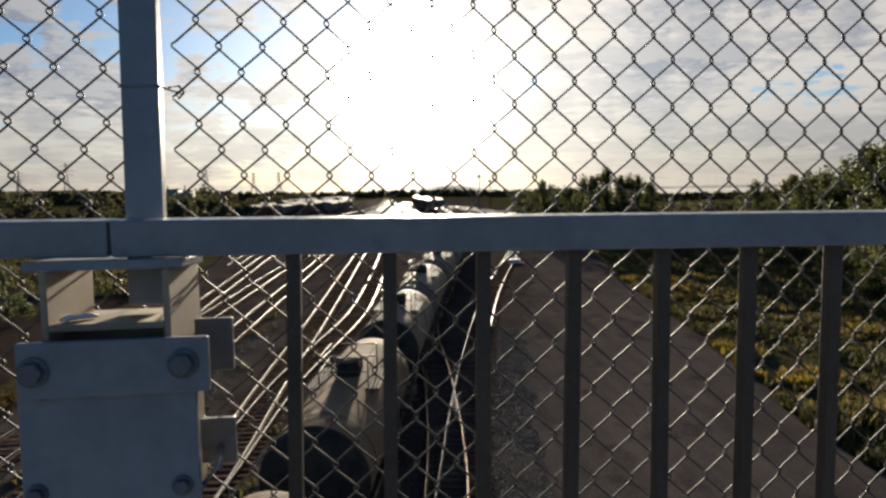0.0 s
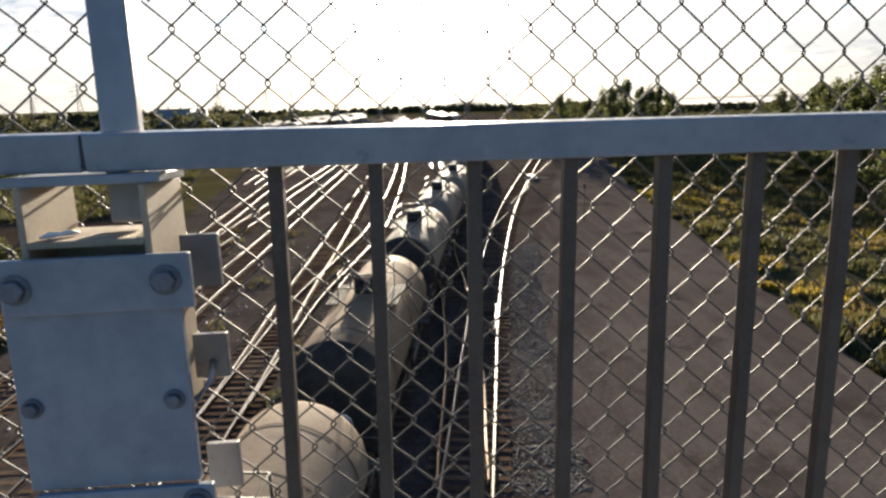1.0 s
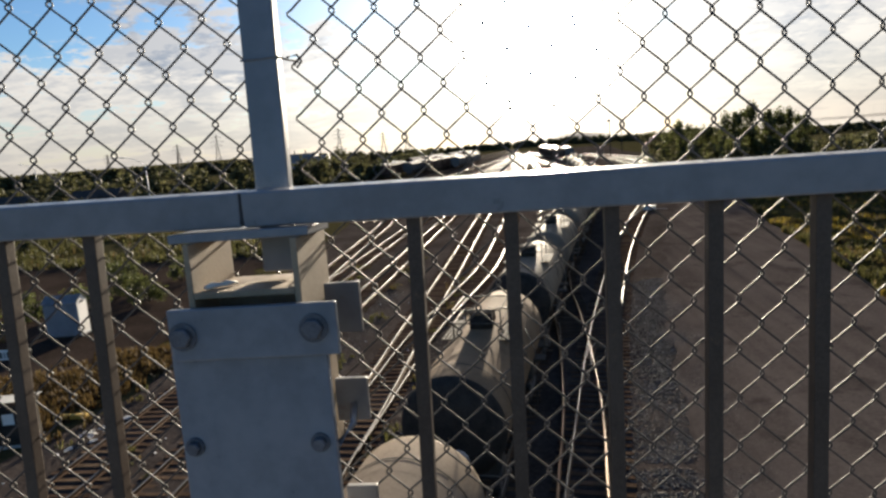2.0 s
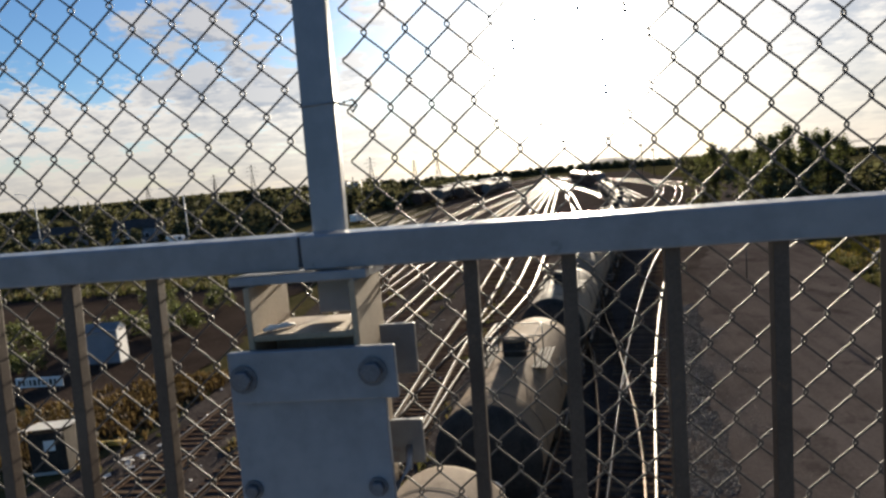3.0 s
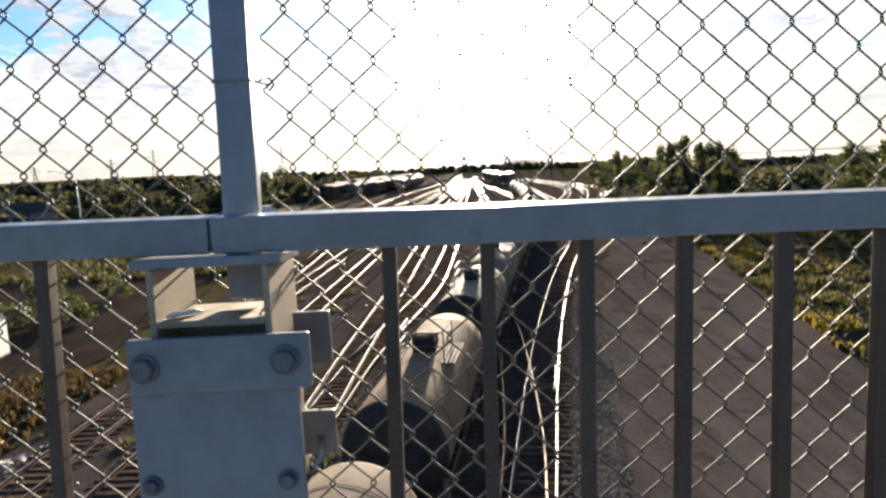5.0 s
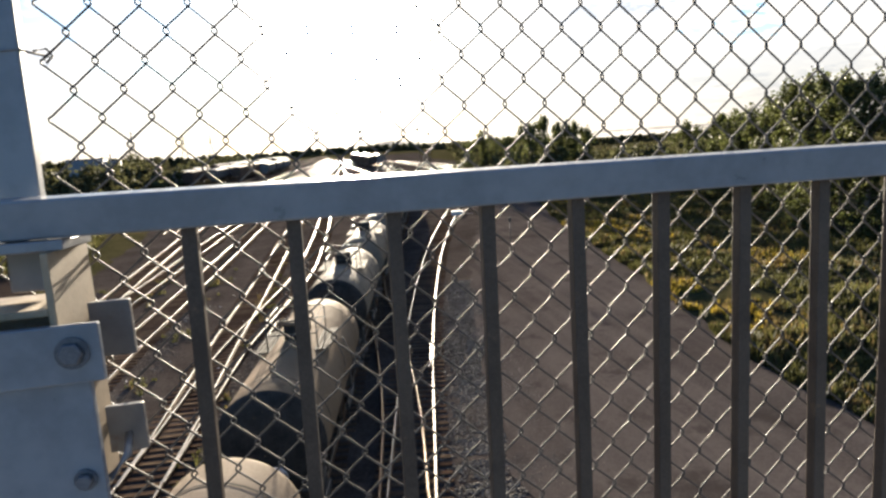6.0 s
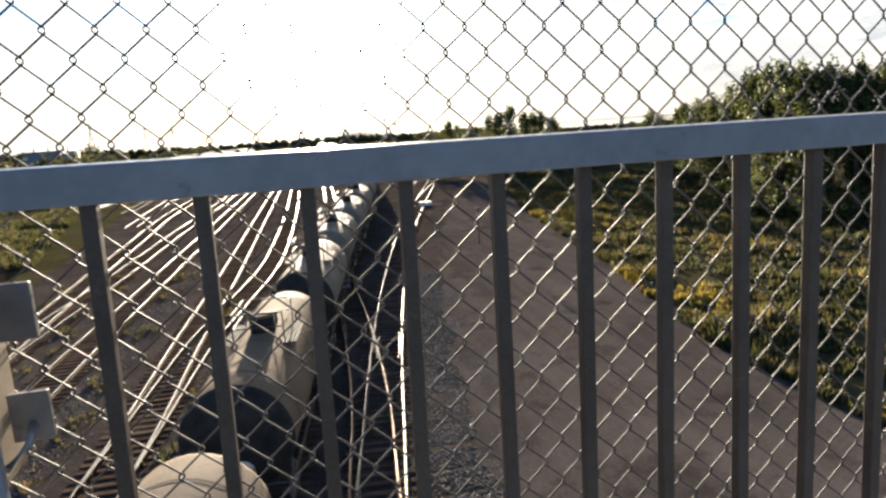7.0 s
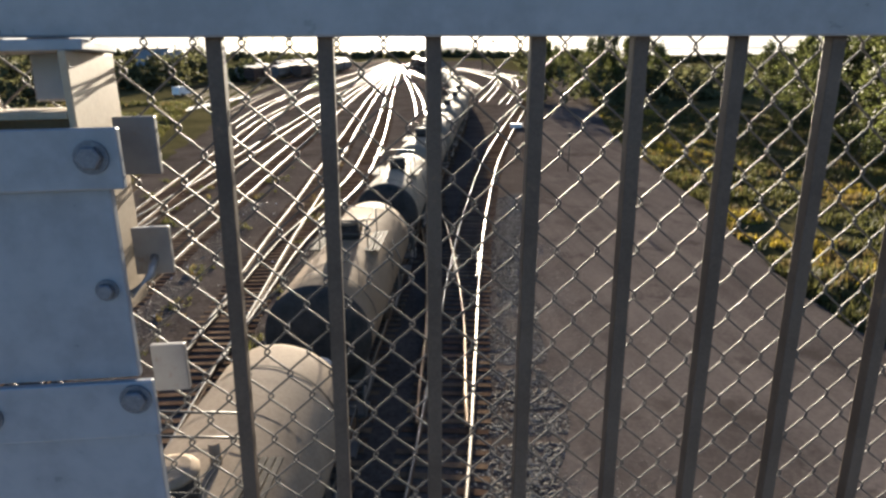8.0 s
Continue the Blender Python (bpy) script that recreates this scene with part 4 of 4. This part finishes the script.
def tufts(name, count, place, label, mats, seed, height=0.45, blades=6):
    """Grass and weeds: tufts of bent blades where place() puts them."""
    rng = random.Random(seed)
    verts, faces, mat_ids = [], [], []
    for _ in range(count):
        spot = place(rng)
        if spot is None:
            continue
        x, y, z, s = spot
        stand = noise.noise((x * 0.16, y * 0.16, 11.0)) + 0.5 * noise.noise((x * 0.6, y * 0.6, 4.0)) + rng.gauss(0, 0.22)
        kind = 0 if stand < 0.16 else (1 if stand < 0.52 else 2)
        s *= rng.uniform(0.6, 1.35)
        for _ in range(blades):
            a, lean = rng.uniform(0, 6.28), rng.uniform(0.1, 0.6)
            hgt = height * s * rng.uniform(0.5, 1.2)
            wd = 0.03 * s + 0.012
            ca, sa = math.cos(a), math.sin(a)
            bx, by = x + rng.uniform(-.14, .14), y + rng.uniform(-.14, .14)
            n = len(verts)
            verts += [(bx - sa * wd, by + ca * wd, z), (bx + sa * wd, by - ca * wd, z), (bx + ca * lean * hgt * 0.5 + sa * wd, by + sa * lean * hgt * 0.5 - ca * wd, z + hgt * 0.6),
                      (bx + ca * lean * hgt * 0.5 - sa * wd, by + sa * lean * hgt * 0.5 + ca * wd, z + hgt * 0.6), (bx + ca * lean * hgt, by + sa * lean * hgt, z + hgt)]
            faces += [(n, n + 1, n + 2, n + 3), (n + 3, n + 2, n + 4)]
            mat_ids += [kind, kind]
    me = bpy.data.meshes.new(name)
    me.from_pydata(verts, [], faces)
    for m in mats:
        me.materials.append(m)
    me.polygons.foreach_set("material_index", mat_ids)
    return tagged(new(name, me), label, "grass", kind="stuff")


def verge(rng):
    y = 13 + 90 * rng.random() ** 1.5
    x = lerp(ROAD_RIGHT, y) + 0.1 + 26 * rng.random() ** 1.5 + 0.5 * noise.noise((y * 0.35, 9, 1.0))
    patch = noise.noise((x * 0.22, y * 0.22, 5.0)) + 0.4 * noise.noise((x * 0.9, y * 0.9, 8.0))
    if patch < -0.28:
        return None
    return x, y, GROUND_Z + 0.05, 0.7 + max(0, patch) * 1.2


def left_strip(rng):
    y = rng.uniform(22, 34)
    x = -22.5 + 0.12 * (y - 28) + rng.gauss(0, 2.0) + (1.5 if y > 30 else -1.0)
    if x > -18.6:
        return None
    return x, y, GROUND_Z, 0.9


def left_field(rng):
    y = 66 + 70 * rng.random() ** 1.2
    x = -(24.5 + 0.2 * (y - 66)) - 75 * rng.random() ** 1.3
    if noise.noise((x * 0.1, y * 0.1, 2)) < -0.3:
        return None
    return x, y, GROUND_Z, 1.3


def yard_weeds(rng):
    y = rng.uniform(17, 60)
    x = rng.choice((-9.3, -4.6, -13.9, -18.0)) + rng.gauss(0, 0.5)
    if noise.noise((x * 0.5, y * 0.4, 3.0)) < 0.12:
        return None
    return x, y, YARD_Z, 0.55


tufts("verge_grass", 27000, verge, "tall green and straw-coloured grass with yellow weeds on the verge", [GRASS, STRAW, BLOOM], 31, 0.5)
tufts("dry_grass", 2600, left_strip, "dry orange-brown grass strip beside the tracks", [DRY, DRY, STRAW], 32, 0.45)
tufts("field_grass", 9000, left_field, "rough green grass beyond the dirt lot", [GRASS, GRASS, STRAW], 33, 0.55)
tufts("yard_weeds", 1100, yard_weeds, "small weeds growing between the tracks", [GRASS, STRAW, GRASS], 34, 0.4)


def stones(name, count, place, label, seed):
    rng = random.Random(seed)
    verts, faces = [], []
    for _ in range(count):
        x, y, s = place(rng)
        n = len(verts)
        a = rng.uniform(0, 6.28)
        for dx, dy, dz in ((1, 0, 0), (0, 1, 0), (-1, 0, 0), (0, -1, 0), (0.2, 0.1, 0.5)):
            sx, sy = dx * s * rng.uniform(0.6, 1.2), dy * s * rng.uniform(0.6, 1.2)
            verts.append((x + sx * math.cos(a) - sy * math.sin(a), y + sx * math.sin(a) + sy * math.cos(a), YARD_Z + 0.015 + dz * s))
        faces += [(n, n + 1, n + 4), (n + 1, n + 2, n + 4), (n + 2, n + 3, n + 4), (n + 3, n, n + 4)]
    me = bpy.data.meshes.new(name)
    me.from_pydata(verts, [], faces)
    me.materials.append(STONE)
    return tagged(new(name, me), label, "ballast", kind="stuff")


LINE_A = curve(TRACK_A, 1.2)
LINE_C = curve(TRACK_C, 1.2)
LINE_D = curve(TRACK_D, 1.2)


def beside(line, spread, shift=0.0, y1=46):
    line = [p for p in line if 10 < p.y < y1]

    def place(rng):
        p = line[int(len(line) * rng.random() ** 1.3)]
        return p.x + shift + rng.gauss(0, spread), p.y + rng.uniform(-0.6, 0.6), rng.uniform(0.025, 0.06)
    return place


stones("ballast", 9000, beside(LINE_A, 0.75, 2.3), "loose grey ballast stones round the ties", 41)
stones("ballast", 8000, beside(LINE_A, 1.2, 3.4), "grey ballast stones spilled onto the road", 45)
stones("ballast", 3000, beside(LINE_C, 0.6, 2.2), "loose grey ballast stones round the ties", 42)
stones("pale_litter", 90, lambda rng: (rng.uniform(-19, -3), rng.uniform(16, 55), rng.uniform(0.03, 0.08)), "pale bits of litter scattered between the tracks", 44).data.materials[0] = WHITE
stones("ballast", 3000, beside(LINE_D, 0.6, 2.1), "loose grey ballast stones round the ties", 43)


# ---------- things in the yard and beyond ----------
def make_shed():
    shed = empty("utility_shed", pose(-30.0, 38.1, ROAD_Z, 0, 0, 5), "utility shed on the dirt lot, shade painted grey and sunlit gabled end white", "shed")
    bm = bmesh.new()
    sec = [(-0.55, 0.12), (0.55, 0.12), (0.55, 2.35), (0, 2.75), (-0.55, 2.35)]
    ends = [[bm.verts.new((x, y, z)) for y, z in sec] for x in (-1.15, 1.12)]
    for k in range(5):
        j = (k + 1) % 5
        bm.faces.new((ends[0][k], ends[0][j], ends[1][j], ends[1][k]))
    bm.faces.new(ends[0][::-1])
    bm.faces.new(ends[1])
    # grey body and white gable colour in the shaded and the sunlit side
    part("body", bm, SHED_GREY, shed)
    bm = bmesh.new()
    front = [bm.verts.new((1.125, y, z)) for y, z in sec] + [bm.verts.new((1.16, y, z)) for y, z in sec]
    bm.faces.new(front[5:])
    for k in range(5):
        j = (k + 1) % 5
        bm.faces.new((front[k], front[j], front[j + 5], front[k + 5]))
    part("gable_panel", bm, WHITE, shed, "white gable end with the sunlight in its paint")
    part("vent", box_bm(1.165, 1.19, -0.18, 0.18, 2.25, 2.4), BLACK, shed, "dark vent slot")
    bm = bmesh.new()
    for s in (-1, 1):
        vs = [bm.verts.new(p) for p in ((-1.22, 0, 2.81), (1.22, 0, 2.81), (1.22, s * 0.66, 2.33), (-1.22, s * 0.66, 2.33))]
        f = bm.faces.new(vs)
    bmesh.ops.solidify(bm, geom=bm.faces[:], thickness=0.04)
    part("roof", bm, GALV, shed)
    part("skid", box_bm(-1.2, 1.2, -0.5, 0.5, 0.0, 0.12), BLACK, shed)


make_shed()


def make_sign():
    s = empty("low_sign", pose(-30.6, 32.6, ROAD_Z, 0, 0, 2), "long low white sign board with dark lettering on short posts", "sign")
    part("board", box_bm(-1.55, 1.55, -0.03, 0.03, 0.25, 0.85, 0.01), WHITE, s)
    x = -1.4
    for w in (0.22, 0.24, 0.10, 0.2, 0.26, 0.2, 0.24, 0.12, 0.26, 0.2):
        part("letter_bar", box_bm(x, x + w - 0.05, -0.038, -0.031, 0.36, 0.72), BLACK, s, "dark unreadable lettering")
        x += w + 0.06
    for x in (-1.2, 1.2):
        part("post", box_bm(x - 0.04, x + 0.04, 0.03, 0.1, 0, 0.8), TIE, s)


make_sign()


def make_cabinet():
    c = empty("signal_cabinet", pose(-20.9, 22.3, YARD_Z, 0, 0, 12), "black trackside cabinet with a white sloping roof", "signal cabinet")
    part("body", box_bm(-0.75, 0.75, -0.55, 0.55, 0.1, 1.75, 0.02), ROUGH_BLACK, c, "dark cabinet body")
    part("plinth", box_bm(-0.8, 0.8, -0.6, 0.6, -0.02, 0.1, 0.01), CONCRETE, c)
    part("door", box_bm(-0.62, 0.62, -0.575, -0.552, 0.2, 1.65, 0.005), ROUGH_BLACK, c)
    part("notice", box_bm(-0.1, 0.35, -0.59, -0.577, 1.0, 1.45), WHITE, c, "pale notice plate")
    bm = bmesh.new()
    vs = [bm.verts.new(p) for p in ((-0.95, -0.75, 2.0), (0.95, -0.75, 2.0), (0.95, 0.75, 1.82), (-0.95, 0.75, 1.82))]
    bm.faces.new(vs)
    bmesh.ops.solidify(bm, geom=bm.faces[:], thickness=0.06)
    part("roof", bm, WHITE, c, "white sheet roof")
    b = empty("rail_beam", pose(-20.1, 24.5, YARD_Z, 0, 0, 6), "yellow painted timber beam lying on the ground", "timber beam")
    part("beam", box_bm(-0.75, 0.75, -0.1, 0.1, 0, 0.2, 0.01), YELLOW, b)
    rng = random.Random(9)
    for k in range(16):
        x, y = -17.75 + rng.gauss(0, 0.45), 22.6 + rng.gauss(0, 0.75)
        s = rng.uniform(0.12, 0.32)
        scrap = bmesh.new()
        ring = [scrap.verts.new((s * rng.uniform(0.5, 1.1) * math.cos(a), s * rng.uniform(0.4, 0.9) * math.sin(a), rng.uniform(0.02, 0.14))) for a in (0, 1.1, 2.3, 3.4, 4.4, 5.4)]
        scrap.faces.new(ring)
        bmesh.ops.solidify(scrap, geom=scrap.faces[:], thickness=0.03)
        ob = part("scrap_sheet", scrap, WHITE, None, m=pose(x, y, YARD_Z + 0.04, rng.uniform(-12, 12), rng.uniform(-12, 12), rng.uniform(0, 360)))
        tagged(ob, "crumpled pale scrap sheet lying beside the track", "scrap", "pale scrap beside the track")


make_cabinet()


def make_switch_stand():
    s = empty("switch_marker", pose(17.4, 84.6, YARD_Z, 0, 0, -15), "white box-shaped switch machine between the far rails", "switch machine")
    part("case", box_bm(-0.75, 0.75, -0.45, 0.45, 0.05, 0.5, 0.04), WHITE, s)
    part("lid", box_bm(-0.8, 0.8, -0.5, 0.5, 0.5, 0.56, 0.02), WHITE, s)
    part("rod", tube_bm([(0.7, 0, 0.15), (2.2, 0, 0.12)], 0.03, 6), GALV, s)
    p = empty("marker_post", pose(15.9, 53.8, ROAD_Z), "thin dark steel marker post at the road's edge", "post")
    part("shaft", tube_bm([(0, 0, -0.02), (0.02, 0, 3.1)], 0.05, 8), BLACK, p)
    part("cap", box_bm(-0.09, 0.11, -0.05, 0.05, 2.9, 3.3, 0.01), BLACK, p)


make_switch_stand()


def street_lamp(x, y, h, arm):
    l = empty("street_lamp", pose(x, y, GROUND_Z), "tall pale street lamp with one curved arm", "street lamp", "street lamps beyond the lot")
    part("pole", tube_bm([(0, 0, 0), (0, 0, h * 0.6), (0, 0, h - 0.6)], 0.1, 8, taper=[0.16, 0.13, 0.1]), WHITE, l)
    part("arm", tube_bm([(0, 0, h - 0.6), (arm * 0.15, 0, h + 0.2), (arm * 0.5, 0, h + 1.0), (arm, 0, h + 1.5)], 0.06, 6), WHITE, l)
    part("lamp_head", box_bm(*sorted((arm, arm * 1.28)), -0.2, 0.2, h + 1.42, h + 1.62, 0.05), WHITE, l)


street_lamp(-77.3, 130, 11.2, -4.4)
street_lamp(-113.8, 130, 13.0, -3.6)
street_lamp(-150, 190, 12.5, -4.0)


def pylon(x, y, h):
    p = empty("power_pylon", pose(x, y, 0, 0, 0, 20), "distant steel lattice power pylon", "pylon", "pylons on the horizon")
    bm = bmesh.new()
    wide = lambda z: max(0.6, 4.2 * (1 - z / h) ** 1.3)
    levels = [h * k / 9 for k in range(10)]
    for sx in (-1, 1):
        for sy in (-1, 1):
            tube(bm, [(sx * wide(z), sy * wide(z), z) for z in levels], 0.22, 4)
    for z0, z1 in zip(levels, levels[1:]):
        for s in (-1, 1):
            tube(bm, [(-wide(z0), s * wide(z0), z0), (wide(z1), s * wide(z1), z1)], 0.14, 4)
            tube(bm, [(wide(z0), s * wide(z0), z0), (-wide(z1), s * wide(z1), z1)], 0.14, 4)
    part("lattice", bm, PYLON, p)
    for k, z in enumerate((0.66, 0.78, 0.9)):
        a = h * (0.17, 0.21, 0.15)[k]
        part("crossarm", tube_bm([(-a, 0, h * z), (0, 0, h * (z + 0.03)), (a, 0, h * z)], 0.25, 4), PYLON, p)


for x, y, h in ((-374, 700, 30), (-327, 700, 37.3), (-187, 700, 33), (-150, 760, 26), (-128, 800, 27), (-420, 640, 24)):
    pylon(x, y, h)


def signal_mast(x, y, h):
    s = empty("signal_mast", pose(x, y, 0), "dark railway signal mast with a lamp head", "signal mast")
    part("pole", tube_bm([(0, 0, -0.3), (0, 0, h)], 0.16, 8), BLACK, s)
    part("head", box_bm(-0.9, 0.3, -0.2, 0.2, h - 1.1, h - 0.3, 0.05), BLACK, s)
    part("lens", tube_bm([(-0.5, -0.2, h - 0.7), (-0.5, -0.3, h - 0.7)], 0.2, 12), DARK_GLASS, s)


signal_mast(37.0, 250, 13.8)
signal_mast(44.5, 270, 11.8)
wood = empty("utility_pole", pose(-118, 220, 0), "old wooden utility pole", "utility pole")
part("shaft", tube_bm([(0, 0, -0.3), (0.1, 0, 14.5)], 0.22, 8), BARK, wood)


def make_hill():
    bm = bmesh.new()
    prev = None
    for k in range(81):
        x = -1400 + 45 * k
        h = 8 + 22 * math.exp(-((x - 260) / 110) ** 2) + 4 * noise.noise((x * 0.006, 1, 1)) + 2 * noise.noise((x * 0.03, 4, 1))
        row = [bm.verts.new((x, y, z)) for y, z in ((2350, -24), (2480, h * 0.7 - 25), (2600, h - 25), (2900, -30))]
        if prev:
            for j in range(3):
                bm.faces.new((prev[j], row[j], row[j + 1], prev[j + 1]))
        prev = row
    tagged(new("distant_hill", mesh_of("distant_hill", bm, HILL, True)), "low hazy hill on the horizon", "hill", kind="structure")


make_hill()


def make_van(m, label):
    van = empty("parked_van", m, label, "van", "vans parked beyond the lot")
    bm = bmesh.new()
    sec = [(-2.4, 0.45), (2.4, 0.45), (2.45, 1.05), (1.55, 1.25), (0.95, 2.1), (-2.35, 2.15)]
    ends = [[bm.verts.new((x, y, z)) for x, z in sec] for y in (-0.95, 0.95)]
    for k in range(6):
        j = (k + 1) % 6
        bm.faces.new((ends[0][k], ends[0][j], ends[1][j], ends[1][k]))
    bm.faces.new(ends[0][::-1])
    bm.faces.new(ends[1])
    part("body", bm, WHITE, van)
    for s in (-1, 1):
        part("side_window", box_bm(0.35, 1.05, s * 0.95 - 0.01, s * 0.95 + 0.01, 1.3, 1.9), DARK_GLASS, van)
        for x in (-1.5, 1.5):
            part("wheel", tube_bm([(x, s * 0.80, 0.36), (x, s * 0.99, 0.36)], 0.36, 16), BLACK, van)


make_van(pose(-46.2, 156.0, GROUND_Z, 0, 0, 70), "white van parked at the far edge of the field")
make_van(pose(-80.5, 131.0, GROUND_Z, 0, 0, 8), "white van parked in front of dark trees")
make_van(pose(-97.0, 139.0, GROUND_Z, 0, 0, -4), "white van parked in front of dark trees")


def make_house(x, y, turn, w, h):
    house = empty("house", pose(x, y, GROUND_Z, 0, 0, turn), "small grey house with a dark pitched roof among trees", "house", "houses beyond the lot")
    part("wall", box_bm(-w / 2, w / 2, -3.5, 3.5, 0, h), SHED_GREY, house, "grey painted wall")
    bm = bmesh.new()
    ends = [[bm.verts.new((px, py, pz)) for py, pz in ((-4.0, h - 0.1), (4.0, h - 0.1), (0, h + 2.2))] for px in (-w / 2 - 0.4, w / 2 + 0.4)]
    for k in range(3):
        j = (k + 1) % 3
        bm.faces.new((ends[0][k], ends[0][j], ends[1][j], ends[1][k]))
    bm.faces.new(ends[0][::-1])
    bm.faces.new(ends[1])
    part("roof", bm, ROOF_DARK, house, "dark pitched roof")
    for k in (-0.3, 0.0, 0.3):
        win = part("window", box_bm(k * w - 0.6, k * w + 0.6, -3.56, -3.5, 1.0, 2.3), WHITE, house)
        part("pane", box_bm(k * w - 0.5, k * w + 0.5, -3.58, -3.565, 1.1, 2.2), DARK_GLASS, win)


for x, y, turn, w, h in ((-104, 152, 12, 11, 3.6), (-126, 150, -8, 12, 3.4)):
    make_house(x, y, turn, w, h)


def make_factory():
    f = empty("factory", pose(-140, 428, GROUND_Z, 0, 0, 3), "long flat-roofed factory hall on the horizon behind trees", "factory")
    part("hall", box_bm(-11, 9, -6, 6, 0, 9.3, 0.1), SHED_GREY, f)
    part("parapet", box_bm(-11.2, 9.2, -6.2, 6.2, 9.3, 9.8, 0.05), ROOF_DARK, f)
    part("annex", box_bm(9.2, 17, -5, 5, 0, 7.6, 0.1), SHED_GREY, f)
    for x in (-6.0, 1.5, 12.0):
        part("vent_stack", tube_bm([(x, 0, 7.6), (x, 0, 12.0)], 0.35, 8), ROOF_DARK, f)


make_factory()
tree_belt("far_woods", [(-119, 424, 12.5), (-113, 424, 14), (-107, 424, 12)], "clump of tall trees beside the factory", 27, 0.7)
